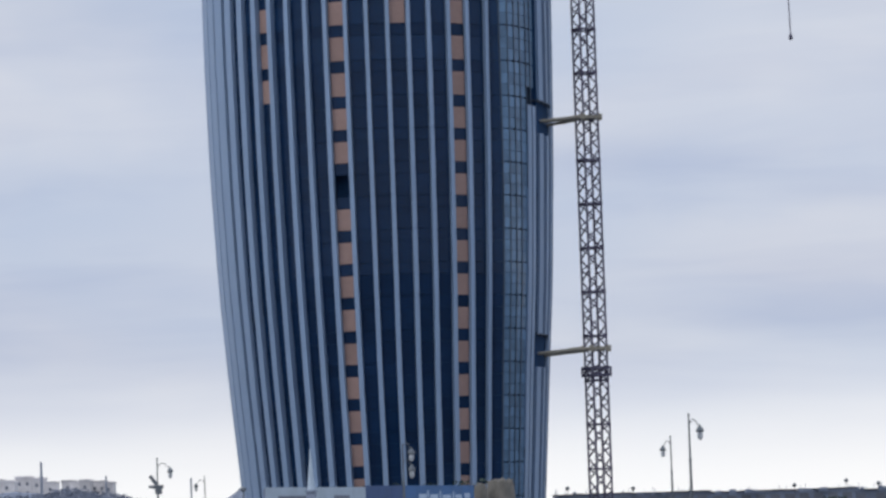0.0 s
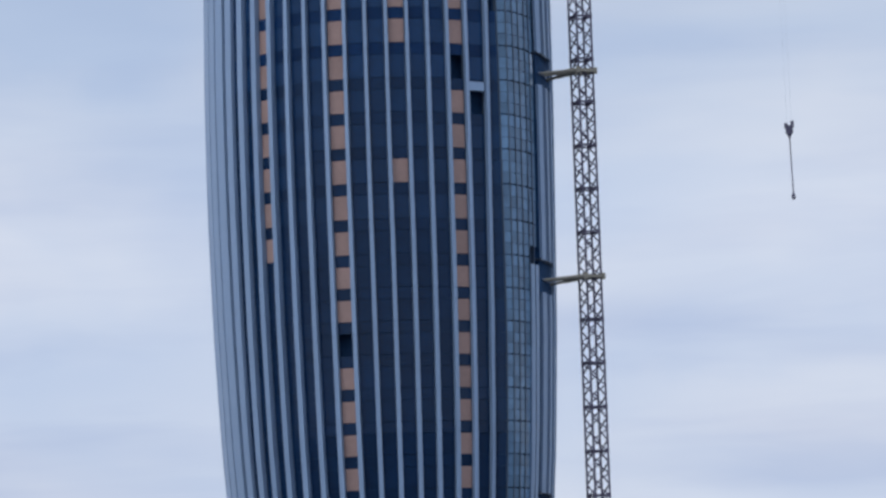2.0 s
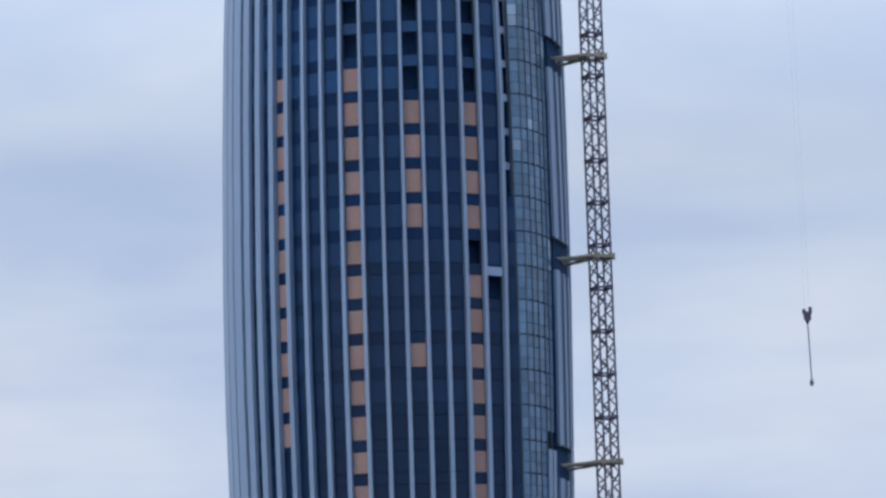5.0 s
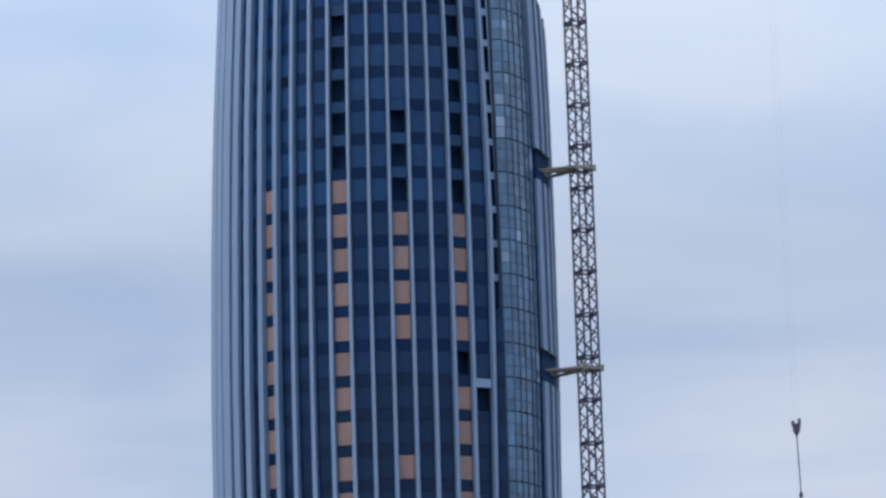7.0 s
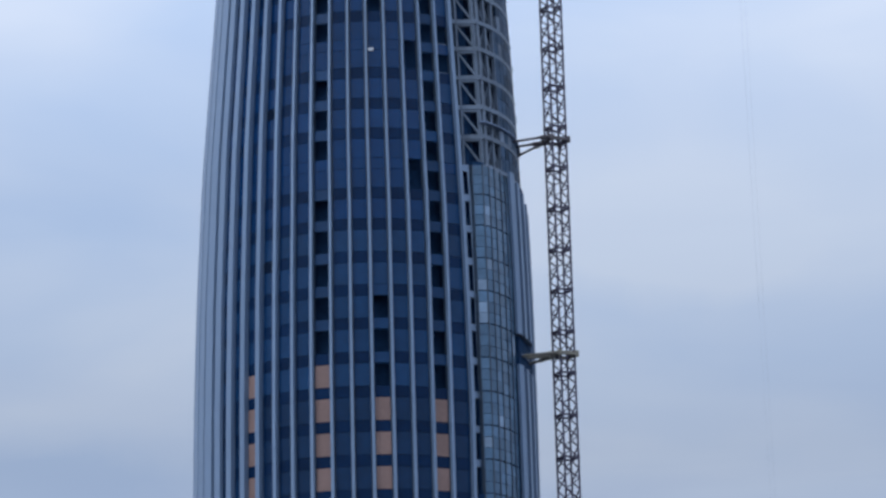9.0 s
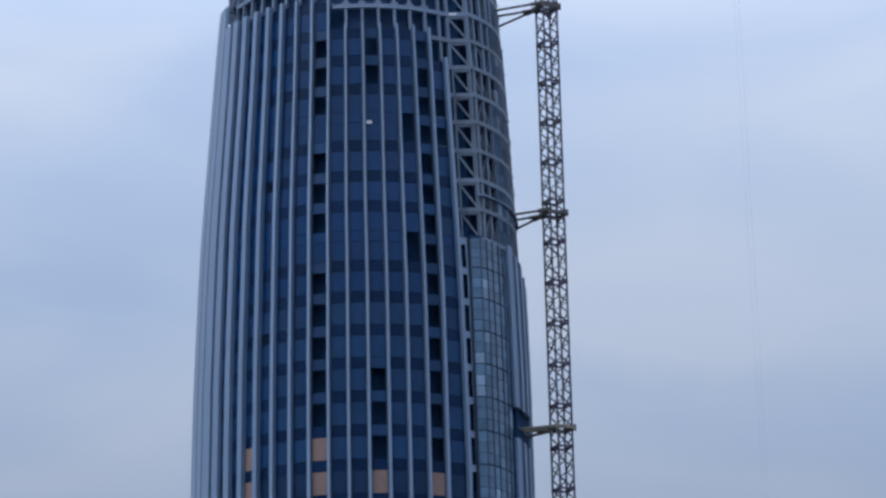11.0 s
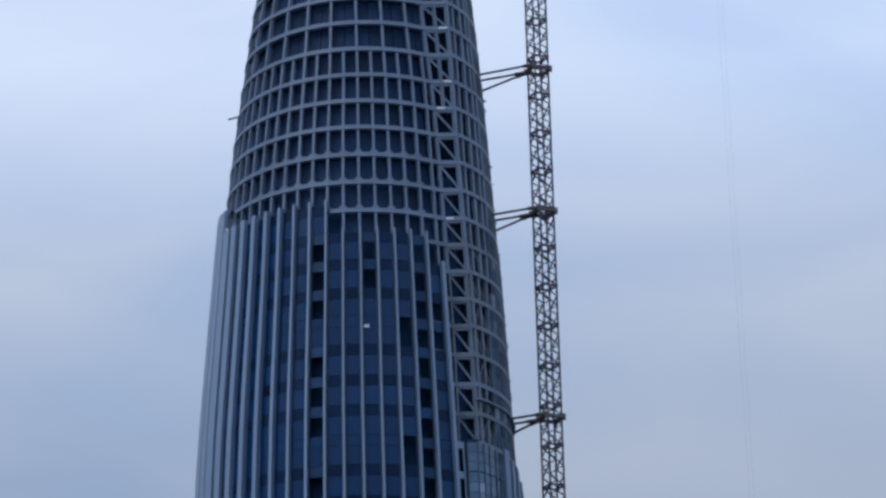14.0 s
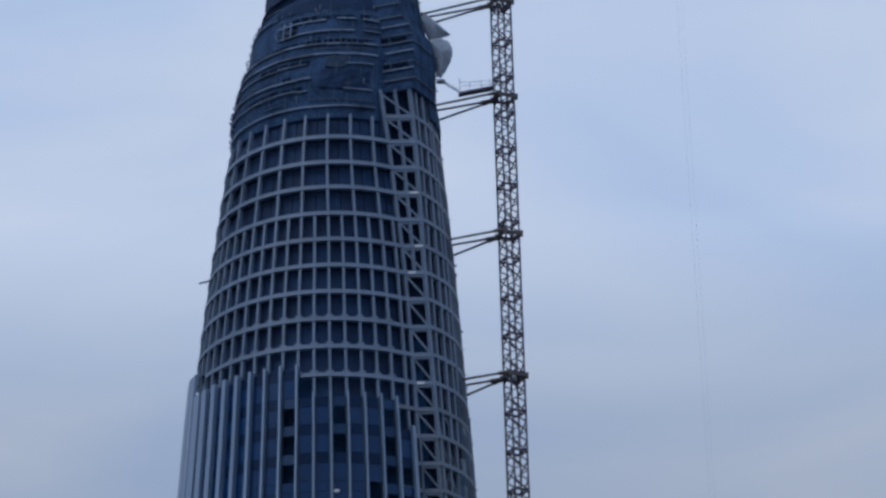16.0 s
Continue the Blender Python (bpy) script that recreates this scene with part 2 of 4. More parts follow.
class Soup:
    """Verts and faces of one mesh, gathered piece by piece."""

    def __init__(self):
        self.v, self.f = [], []

    def box(self, x0, y0, z0, x1, y1, z1):
        b = len(self.v)
        self.v += [(x, y, z) for z in (z0, z1) for y in (y0, y1) for x in (x0, x1)]
        self.f += [tuple(b + i for i in q) for q in ((0, 2, 3, 1), (4, 5, 7, 6), (0, 1, 5, 4), (2, 6, 7, 3), (0, 4, 6, 2), (1, 3, 7, 5))]
        return self

    def beam(self, p, q, w, n=4, w2=None):
        p, q = Vector(p), Vector(q)
        axis = (q - p).normalized()
        side = axis.cross(Vector((0, 0, 1)) if abs(axis.z) < 0.95 else Vector((0, 1, 0))).normalized()
        up = side.cross(axis)
        b = len(self.v)
        for e, r in ((p, w / 2), (q, (w2 or w) / 2)):
            for i in range(n):
                a = math.tau * (i + 0.5) / n
                k = r * (1.414 if n == 4 else 1)
                self.v.append(tuple(e + side * math.cos(a) * k + up * math.sin(a) * k))
        for i in range(n):
            j = (i + 1) % n
            self.f.append((b + i, b + j, b + n + j, b + n + i))
        self.f += [tuple(b + i for i in reversed(range(n))), tuple(b + n + i for i in range(n))]
        return self

    def lathe(self, at, rings, n=12):
        """rings: (radius, height) from the bottom up, round a vertical axis."""
        b = len(self.v)
        for r, h in rings:
            self.v += [(at[0] + r * math.cos(math.tau * i / n), at[1] + r * math.sin(math.tau * i / n), at[2] + h) for i in range(n)]
        for k in range(len(rings) - 1):
            for i in range(n):
                j = (i + 1) % n
                self.f.append((b + k * n + i, b + k * n + j, b + k * n + n + j, b + k * n + n + i))
        self.f += [tuple(b + i for i in reversed(range(n))), tuple(b + (len(rings) - 1) * n + i for i in range(n))]
        return self

    def mesh(self, name, material):
        return mesh(name, self.v, self.f, material)


# ---- the tower's form: a tapering rocket shape on a round plan ----
AXIS_Y = 423.0
BASE = 1.7                      # heights in the tables are above the eye
SKIN_Z = (-2, 5, 17, 30, 45, 60, 75, 95, 110, 120, 130, 140, 150, 160, 168)
SKIN_X = (-7.2, -7.23, -7.4, -7.45, -7.48, -7.48, -7.37, -7.17, -6.98, -6.82, -6.7, -6.5, -6.3, -6.15, -6.0)
SKIN_R = (18.9, 19.45, 20.4, 21.38, 22.05, 22.41, 22.59, 22.49, 22.26, 21.95, 21.55, 20.95, 20.33, 19.65, 19.0)
FRAME_Z = (100, 130, 141, 150, 162, 171, 180, 190, 200, 232)
FRAME_X = (-7.0, -6.69, -6.5, -6.3, -6.12, -5.9, -5.6, -5.3, -4.96, -4.0)
FRAME_R = (21.2, 20.53, 19.95, 19.33, 18.45, 17.72, 16.85, 15.75, 14.55, 10.4)
# the fin lines: angle of the line with index 0, and the step between lines
FIN_Z = (0, 55, 118, 151, 163, 176, 192)
FIN_A = (-2.0, -2.4, -3.8, -5.1, -5.9, -6.7, -8.8)
FIN_S = (6.7, 6.65, 6.6, 6.5, 6.5, 6.36, 6.0)


def skin(z):
    return float(np.interp(z, SKIN_Z, SKIN_X)), float(np.interp(z, SKIN_Z, SKIN_R))


def inner(z):
    return float(np.interp(z, FRAME_Z, FRAME_X)), float(np.interp(z, FRAME_Z, FRAME_R))


def line(k, z):
    """Angle in degrees of fin line k at height z; the last line before the bulging bay keeps its own course."""
    if k == 6 and z < 150:
        return float(np.interp(z, (0, 95, 118, 150), (38.1, 38.0, 36.6, 33.9)))
    return float(np.interp(z, FIN_Z, FIN_A) + k * np.interp(z, FIN_Z, FIN_S))


BULGE_A = (37.0, 38.2, 42.6, 46.0, 50.0, 55.0, 60.0, 66.0, 72.0, 80.0)
BULGE_R = (0.0, 0.1, 1.65, 1.6, 1.4, 1.1, 0.7, 0.35, 0.12, 0.0)
# higher up the same bay of the bare frame is a flat face that looks forwards, with a corner and a flank behind it
FACE_Z = (126, 143, 160, 167, 176, 184, 192, 197, 201, 206)
FACE_U = (0.635, 0.625, 0.608, 0.598, 0.576, 0.54, 0.512, 0.483, 0.452, 0.42)
CORNER_U = (0.775, 0.762, 0.748, 0.743, 0.739, 0.741, 0.745, 0.743, 0.738, 0.735)


def face(z):
    """The flat face at height z as shares of the radius: near end, corner, and depth of the face before the axis."""
    u = float(np.interp(z, FACE_Z, FACE_U))
    return u, float(np.interp(z, FACE_Z, CORNER_U)), math.sqrt(1 - u * u)


def on_face(f):
    """Angle of a line on the face: 0 at its near end, 1 at the corner, 2 at the back of the flank."""
    def where(z, aside=0.0):
        u, c, d = face(z)
        corner = math.degrees(math.atan2(c, d))
        if f <= 1:
            return math.degrees(math.atan2(u + (c - u) * f, d)), aside
        return corner + (60.0 - corner) * (f - 1), aside
    return where


def swell(angle, z):
    u, c, d = face(z)
    near, corner = math.degrees(math.asin(u)), math.degrees(math.atan2(c, d))
    if angle <= near:
        return 1.0
    if angle <= corner:
        return d / math.cos(radians(angle))
    return float(np.interp(angle, (corner, 60.0, 75.8, 85.0), (math.hypot(c, d), 1.067, 1.021, 1.0)))


def at(angle, z, off=0.0, form=skin, aside=0.0):
    """A point of the tower: angle from the side that faces the camera, height, metres out from the form, metres along it. One bay bulges from the circle."""
    x, r = form(z)
    if form is inner:
        r *= swell(angle, z)
    else:
        r += float(np.interp(angle, BULGE_A, BULGE_R))
    s, c = math.sin(radians(angle)), math.cos(radians(angle))
    return (x + (r + off) * s + aside * c, AXIS_Y - (r + off) * c + aside * s, z + BASE)


def block(soup, columns, z_list, r0, r1, form=skin):
    """A curved solid. columns: functions of z giving (angle, aside); r0, r1: inner and outer offset."""
    b, n, m = len(soup.v), len(columns), len(z_list)
    for off in (r1, r0):
        for z in z_list:
            for c in columns:
                a, s = c(z)
                soup.v.append(at(a, z, off, form, s))
    def i(o, z, c):
        return b + o * n * m + z * n + c
    for z in range(m - 1):
        for c in range(n - 1):
            soup.f.append((i(0, z, c), i(0, z, c + 1), i(0, z + 1, c + 1), i(0, z + 1, c)))
            soup.f.append((i(1, z, c), i(1, z + 1, c), i(1, z + 1, c + 1), i(1, z, c + 1)))
        soup.f.append((i(0, z, 0), i(0, z + 1, 0), i(1, z + 1, 0), i(1, z, 0)))
        soup.f.append((i(0, z, n - 1), i(1, z, n - 1), i(1, z + 1, n - 1), i(0, z + 1, n - 1)))
    for c in range(n - 1):
        soup.f.append((i(0, 0, c), i(1, 0, c), i(1, 0, c + 1), i(0, 0, c + 1)))
        soup.f.append((i(0, m - 1, c), i(0, m - 1, c + 1), i(1, m - 1, c + 1), i(1, m - 1, c)))
    return soup


def heights(z0, z1, step=8.0):
    n = max(1, round((z1 - z0) / step))
    return [z0 + (z1 - z0) * i / n for i in range(n + 1)]


def fixed(angle, aside=0.0):
    return lambda z: (angle, aside)


def on_line(k, aside=0.0):
    return lambda z: (line(k, z), aside)


SILLS = (-1.7, 2.85, 6.98, 11.1, 15.2, 19.34, 23.43, 27.56, 31.64, 35.73, 39.83, 43.95, 48.07, 52.17, 56.53, 60.97, 65.37, 69.73,
         74.03, 78.4, 82.85, 87.22, 91.6, 96.0, 100.4, 104.8, 109.15, 113.5, 117.85, 122.0, 126.0, 130.05, 134.15, 138.35,
         142.3, 146.25, 150.3, 154.2, 158.3, 162.6)
RINGS = (126.0, 130.05, 134.1, 138.2, 142.2, 146.0, 149.9, 153.7, 157.5, 161.6, 165.65, 169.7, 173.65, 177.6, 181.57, 185.65, 189.55, 193.58, 197.5)


def bay_top(k):
    return 162.6 if k <= -11 else 158.3 if k <= -2 else 154.2 if k <= 4 else 150.3 if k == 5 else 126.0


tower = thing("skyscraper", "unfinished round glass skyscraper with grey fins and bare upper frame", "skyscraper", (-7.0, AXIS_Y, 0))
inv = Matrix.Translation(tower.location).inverted()


def tower_part(name, data, label="", parent=None, kind=""):
    ob = part(name, data, parent or tower, label, kind)
    if parent is None:
        ob.matrix_parent_inverse = inv
    return ob


# inside shade painted dark, closed all round, and floor slabs behind the open frame
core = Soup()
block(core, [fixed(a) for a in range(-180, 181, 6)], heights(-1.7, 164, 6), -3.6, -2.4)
tower_part("inner_wall", core.mesh("inner_wall", M_INNER_SHADE), "dark unlit interior wall")
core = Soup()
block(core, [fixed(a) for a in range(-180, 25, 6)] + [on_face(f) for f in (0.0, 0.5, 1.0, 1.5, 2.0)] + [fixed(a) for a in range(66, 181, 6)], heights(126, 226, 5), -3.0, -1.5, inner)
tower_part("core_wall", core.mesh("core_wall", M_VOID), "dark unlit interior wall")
rear = Soup()
block(rear, [fixed(a) for a in range(93, 268, 5)], heights(-1.7, 158.3, 6), -1.4, -0.7)
tower_part("rear_glazing", rear.mesh("rear_glazing", M_GLASS), "dark blue rear curtain wall")

def depth(k):
    """The fins stand deeper towards one flank."""
    return float(np.interp(k, (-9, -8, -5, 2), (0.3, 0.42, 0.85, 0.6)))


def tapered(k, side):
    """The fins grow narrower with height; towards one flank they broaden until they all but touch."""
    broad = 1 + 0.08 * max(0, -1 - k)
    share = float(np.interp(k, (-9, -8, -7, -6, -5, -4, -3), (0.43, 0.27, 0.2, 0.15, 0.12, 0.09, 0.0)))

    def where(z):
        half = broad * (0.24 if k == 6 else float(np.interp(z, (0, 20, 60, 95, 125, 145), (0.31, 0.285, 0.235, 0.175, 0.15, 0.12))))
        gap = skin(z)[1] * radians(float(np.interp(z, FIN_Z, FIN_S)))
        return line(k, z), side * max(half, share * gap)
    return where


# vertical fins
for k in range(-14, 7):
    top = max(bay_top(k), bay_top(k - 1))
    s = Soup()
    block(s, [tapered(k, -1.0), tapered(k, -0.7), tapered(k, 0.7), tapered(k, 1.0)], heights(-1.7, top + (0.5 if k > -10 else -0.3 + 0.25 * (k % 2)), 5), -depth(k) - 0.1, 0.0)
    tower_part("fin", s.mesh("fin", M_FIN))
TIES = (20.95, 50.2, 76.6, 102.9, 132.0, 161.1, 182.0, 202.9, 217.9)


def leaning(a0, a1, aside=0.0):
    """A line of the flank that drifts with height, from angle a0 low down to a1 high up."""
    return lambda z: (float(np.interp(z, (50, 122), (a0, a1))), aside)


for name, a0, a1, half in (("corner_pilaster", 64.8, 60.4, 0.62), ("fin", 72.8, 67.2, 0.36), ("fin", 79.5, 74.5, 0.34), ("fin", 85.5, 81.5, 0.34), ("fin", 91.5, 88.5, 0.34)):
    z0 = -1.7
    cuts = TIES[:4] if a1 < 72 else TIES[2:4] if a1 < 80 else ()
    for z1 in (*(z - 2.1 for z in cuts), 126.6 - 0.1 * (a1 - 60)):
        s = Soup()
        block(s, [leaning(a0, a1, w * half) for w in (-1, -0.75, 0.75, 1)], heights(z0, z1, 5), -0.4, 0.0)
        tower_part(name, s.mesh(name, M_FIN), "pale metal corner pilaster" if half > 0.5 else "")
        z0 = z1 + 4.1


def shifted(a, aside=0.0):
    """The pale bay's lines drift slightly with height."""
    return lambda z: (a + float(np.interp(z, (40, 118), (0.9, -0.9))), aside)


# glazing: for each bay between two fins a stack of panes, sill boards and openings
BOARDS = {-6: (52.0, 97.0), -2: (-2.0, 97.0), 1: (78.0, 92.0), 4: (-2.0, 92.0)}
for k in range(-14, 7):
    top = bay_top(k)
    d = depth(k + 0.5)
    frame_soup = Soup()
    block(frame_soup, [on_line(k, 0.15), on_line(k, 0.3)], heights(-1.7, top, 8), -d - 0.35, -d + 0.02)
    right = (lambda w: shifted(41.35, w + 0.15)) if k == 6 else (lambda w: on_line(k + 1, w))
    if k < 6:
        block(frame_soup, [right(-0.3), right(-0.15)], heights(-1.7, top, 8), -d - 0.35, -d + 0.02)
    bay = tower_part("glazing_bay", frame_soup.mesh("glazing_bay", M_MULLION), "curtain wall bay of dark blue panes")
    for i, z in enumerate(SILLS[:-1]):
        z1 = SILLS[i + 1]
        if z1 > top + 0.1:
            break
        mid = z1 - 1.45
        tall = 121 < z < 123 or 138 < z < 139
        # reflected sky put into the pane colour, tone by tone with height
        lower = M_GLASS if z < 56 else M_GLASS_SKY1 if z < 74 else M_GLASS_SKY2 if z < 96 else M_GLASS_SKY3 if z < 117 else M_GLASS_SKY4
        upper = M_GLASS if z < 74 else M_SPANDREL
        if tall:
            upper = M_GLASS_SKY4
        if k in BOARDS and BOARDS[k][0] <= z <= BOARDS[k][1] or (k == 1 and 60 < z < 62):
            lower = M_ORANGE
            if k == -2 and 39 < z < 41 or k == 4 and 73 < z < 75:
                lower = None
        elif k == -2 and 94 < z < 151 and not tall or k == 1 and (94 < z < 106 or 145 < z < 151):
            lower, upper = None, M_GREY_PANEL
        elif k == 4 and 91 < z < 151:
            lower, upper = None, M_GREY_PANEL
        elif k == 3 and tall:
            lower = upper = None
        elif k == 5 and (69 < z < 70 or 138 < z < 143):
            lower = None
        elif k == 5 and z > 105:
            lower = M_GREY_PANEL
        elif k == 6 and z > 82:
            lower, upper, mid = None, M_FIN, z1 - 0.95
        # small dark openings drawn as panels, their shade put into the colour
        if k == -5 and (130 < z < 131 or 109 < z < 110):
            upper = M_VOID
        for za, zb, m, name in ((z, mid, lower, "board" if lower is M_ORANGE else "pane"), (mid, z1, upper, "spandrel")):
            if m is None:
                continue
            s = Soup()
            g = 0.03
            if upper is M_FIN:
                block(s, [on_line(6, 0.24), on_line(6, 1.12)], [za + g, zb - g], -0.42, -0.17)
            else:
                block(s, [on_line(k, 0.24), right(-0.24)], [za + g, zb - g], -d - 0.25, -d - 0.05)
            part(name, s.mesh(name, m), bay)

s = Soup()
block(s, [on_line(6, 1.1), on_line(6, 1.36)], heights(82.9, 126, 6), -0.25, -0.13)
tower_part('jamb', s.mesh('jamb', M_FIN), 'pale metal jamb beside the open slots')

s = Soup()
block(s, [on_line(6, 1.4), shifted(41.3)], heights(82.9, 126, 6), -0.9, -0.62)
tower_part('filler_strip', s.mesh('filler_strip', M_SPANDREL), 'dark filler strip beside the pale bay')

# the bay of small pale panes
GRID = (41.1, 43.7, 46.7, 49.8, 53.6, 57.0, 60.4)
rng = random.Random(31)
for a0, a1 in zip(GRID, GRID[1:]):
    s = Soup()
    block(s, [shifted(a0, -0.07), shifted(a0, 0.07)], heights(-1.7, 126, 6), -1.0, -0.5)
    column = tower_part("grid_column", s.mesh("grid_column", M_MULLION), "column of small pale glass panes")
    for i, z in enumerate(SILLS[:-1]):
        z1 = SILLS[i + 1]
        if z1 > 126.1:
            break
        if a0 > 53 and z < 52:
            continue
        for f0, f1 in ((0.022, 0.336), (0.35, 0.655), (0.668, 0.982)):
            if a0 > 53 and z < 54 and f0 < 0.03:
                continue
            s = Soup()
            block(s, [shifted(a0, 0.05), shifted(a1, -0.05)], [z + (z1 - z) * f0, z + (z1 - z) * f1], -0.9, -0.6)
            # a few panes get the reflection painted in
            glare = rng.random() < (0.16 if z > 84 and a0 < 43 else 0.05 if z > 84 and a0 < 52 else 0.0)
            part("pane", s.mesh("pane", M_BAY_GLARE if glare else M_BAY_GLASS), column)
s = Soup()
block(s, [fixed(a) for a in (54.3, 55.8, 57.2)], heights(-1.7, 51.4, 5), -0.6, -0.35)
block(s, [fixed(a) for a in (57.9, 59.3, 60.8)], heights(-1.7, 51.4, 5), -0.6, -0.3)
tower_part("side_cladding", s.mesh("side_cladding", M_FIN), "pale metal cladding beside the lower pane grid")
# the shade behind bay and fins is put into this wall's colour
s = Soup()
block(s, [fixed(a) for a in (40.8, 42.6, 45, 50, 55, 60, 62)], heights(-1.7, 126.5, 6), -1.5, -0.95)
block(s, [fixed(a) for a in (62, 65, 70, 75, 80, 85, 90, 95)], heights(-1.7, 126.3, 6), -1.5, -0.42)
tower_part("backing_wall", s.mesh("backing_wall", M_INNER_SHADE), "dark backing behind the pale bay and side fins")

# bare steel frame above: ring beams, columns, infill and a braced bay
FLANK = [on_face(f) for f in (0.0, 0.5, 1.0, 1.25, 1.5, 1.75, 2.0)]
for z in RINGS:
    s = Soup()
    if z > 157:
        start = line(-1, z) + 1 if z < 158 else line(-9, z) + 1 if z < 162 else -180
        angles = [start] + [a for a in range(-180, 26, 4) if a > start + 1]
        if z > 197:
            angles = []
    else:
        angles = [line(5, z), 33.5, 35.5]
    block(s, [fixed(a) for a in angles] + FLANK + [fixed(a) for a in (66, 72, 76, 82, 90, 100, 120, 140, 160, 180) if z > 157 or a < 90], [z - 0.29, z + 0.29], -0.6, 0.1, inner)
    tower_part("ring_beam", s.mesh("ring_beam", M_PRIMER if z < 157 else M_STEEL))


def column(where, z0, z1, half, label="", paint=M_STEEL):
    s = Soup()
    block(s, [where(-half), where(half)], heights(z0, z1, 4), -0.5, 0.0, inner)
    return tower_part("column", s.mesh("column", paint), label)


for k in range(-16, 7):
    z0, z1 = (max(bay_top(k), bay_top(k - 1)) if k < 6 else 150.0), (197.3 if k % 2 == 1 else 181.6)
    post = column(lambda w, k=k: on_line(k, w), z0, z1, 0.165)
    if -7 < k < 6:
        for z in (157.5, 161.6, 165.65):
            if z > bay_top(k):
                s = Soup()
                block(s, [on_line(k, -0.48), on_line(k, 0.48)], [z + 0.34, z + 0.62], -0.45, 0.06, inner)
                part("splice_plate", s.mesh("splice_plate", M_STEEL), post).matrix_parent_inverse = Matrix()
    if k < 6:
        for i, z in enumerate(RINGS[:-1]):
            if z < z0 - 4.2:
                continue
            wide = z > 181 and k % 2 == 1
            if z > 181 and not wide:
                continue
            for k0, k1 in (((k, k + 1), (k + 1, k + 2)) if wide else ((k, k + 1),)):
                s = Soup()
                block(s, [on_line(k0, 0.06), on_line(k1, -0.06)], [z + 0.36, RINGS[i + 1] - 0.36], -1.3, -1.1, inner)
                tower_part("infill_panel", s.mesh("infill_panel", M_INFILL))
for f, z0, z1, half in ((0.0, 150.0, 201.8, 0.24), (0.5, 173.6, 201.8, 0.15), (1.0, 150.0, 201.8, 0.22), (1.2, 150.0, 201.8, 0.16), (1.5, 150.0, 201.8, 0.22), (1.78, 150.0, 201.8, 0.2), (2.0, 150.0, 201.8, 0.22),
                        (0.05, 126.0, 150.0, 0.16), (0.9, 126.0, 150.0, 0.15), (1.07, 126.0, 150.0, 0.24), (1.34, 126.0, 150.0, 0.16), (1.66, 126.0, 150.0, 0.2)):
    column(lambda w, f=f: (lambda z: on_face(f)(z, w)), z0, z1, half, paint=M_PRIMER if z0 < 150 else M_STEEL)
BAY_RINGS = (*RINGS, 201.4)


def on_frame(f, z, off):
    return at(on_face(f)(z)[0], z, off, inner)


for i, z in enumerate(BAY_RINGS[:-1]):
    top = BAY_RINGS[i + 1]
    s = Soup()
    block(s, [on_face(f) for f in (0.05, 0.5, 0.95)], [z - 0.6, z - 0.3], -0.55, -0.05, inner)
    tower_part("edge_beam", s.mesh("edge_beam", M_PRIMER if z < 160 else M_STEEL))
    s = Soup()
    f0, f1 = (0.08, 0.93) if z > 149 else (0.1, 0.87)
    s.beam(on_frame(f0, top - 0.5, -0.2), on_frame(f1, z + 0.3, -0.2), 0.24)
    tower_part("brace", s.mesh("brace", M_PRIMER if z < 160 else M_STEEL))
    if z < 150:
        for f0, f1, w in ((1.1, 1.34, 0.16), (1.34, 1.6, 0.13)) if i % 2 else ((1.34, 1.1, 0.15), (1.36, 1.58, 0.16)):
            s = Soup()
            s.beam(on_frame(f0, top - 0.5, -0.3), on_frame(f1, z + 0.3, -0.3), w)
            tower_part("brace", s.mesh("brace", M_PRIMER if z < 160 else M_STEEL))
        # pipes and hoists standing inside the open bays
        for q in range(2):
            f0 = rng.uniform(1.14, 1.56)
            s = Soup()
            s.beam(on_frame(f0, z + 0.3, -0.9), on_frame(f0 + rng.uniform(-0.04, 0.04), z + rng.uniform(1.2, 3.4), -0.9), rng.uniform(0.12, 0.3))
            tower_part("riser_pipe", s.mesh("riser_pipe", M_PRIMER))
    if 157 < z < 158 or 173 < z < 178 or 185 < z < 186:
        s = Soup()
        f0 = 0.08 if z < 158 else 0.1 if z < 174 else 0.55
        block(s, [on_face(f0), on_face(f0 + 0.36)], [z - 0.14, z + 0.12], 0.11, 0.16, inner)
        tower_part("flange_strip", s.mesh("flange_strip", M_WHITE), "bright bare metal flange strip")
    if z > 200:
        continue
    # closed side strip of dull panels
    edges = (54.6, 57.6, 60.8, 64.6, 70, 77, 85, 95) if z < 145 else (57.6, 60.8, 64.6, 70, 77, 85, 95) if z < 157 else (60.8, 64.6, 70, 77, 85, 95)
    for a0, a1 in zip(edges, edges[1:]):
        for z0, z1 in ((z + 0.02, z + 2.2), (z + 2.25, top - 0.02)) if a0 < 60 else ((z + 0.4, z + 2.2), (z + 2.25, top - 0.4)):
            s = Soup()
            block(s, [fixed(a0, 0.05), fixed(a1, -0.05)], [z0, z1], -0.3, 0.05, inner)
            pale = z < 152 and a0 < 62 and rng.random() < 0.2
            tower_part("side_panel", s.mesh("side_panel", M_SIDE_PALE if pale else M_SIDE))

rng = random.Random(12)
for i in range(46):
    z = rng.uniform(128, 198)
    a = rng.uniform(72, 92)
    s = Soup()
    s.beam(at(a, z, -0.1, inner), at(a + rng.uniform(-1, 1), z + rng.uniform(-0.2, 0.4), rng.uniform(0.15, 0.4), inner), rng.uniform(0.1, 0.2))
    tower_part("edge_fixing", s.mesh("edge_fixing", M_RAIL))

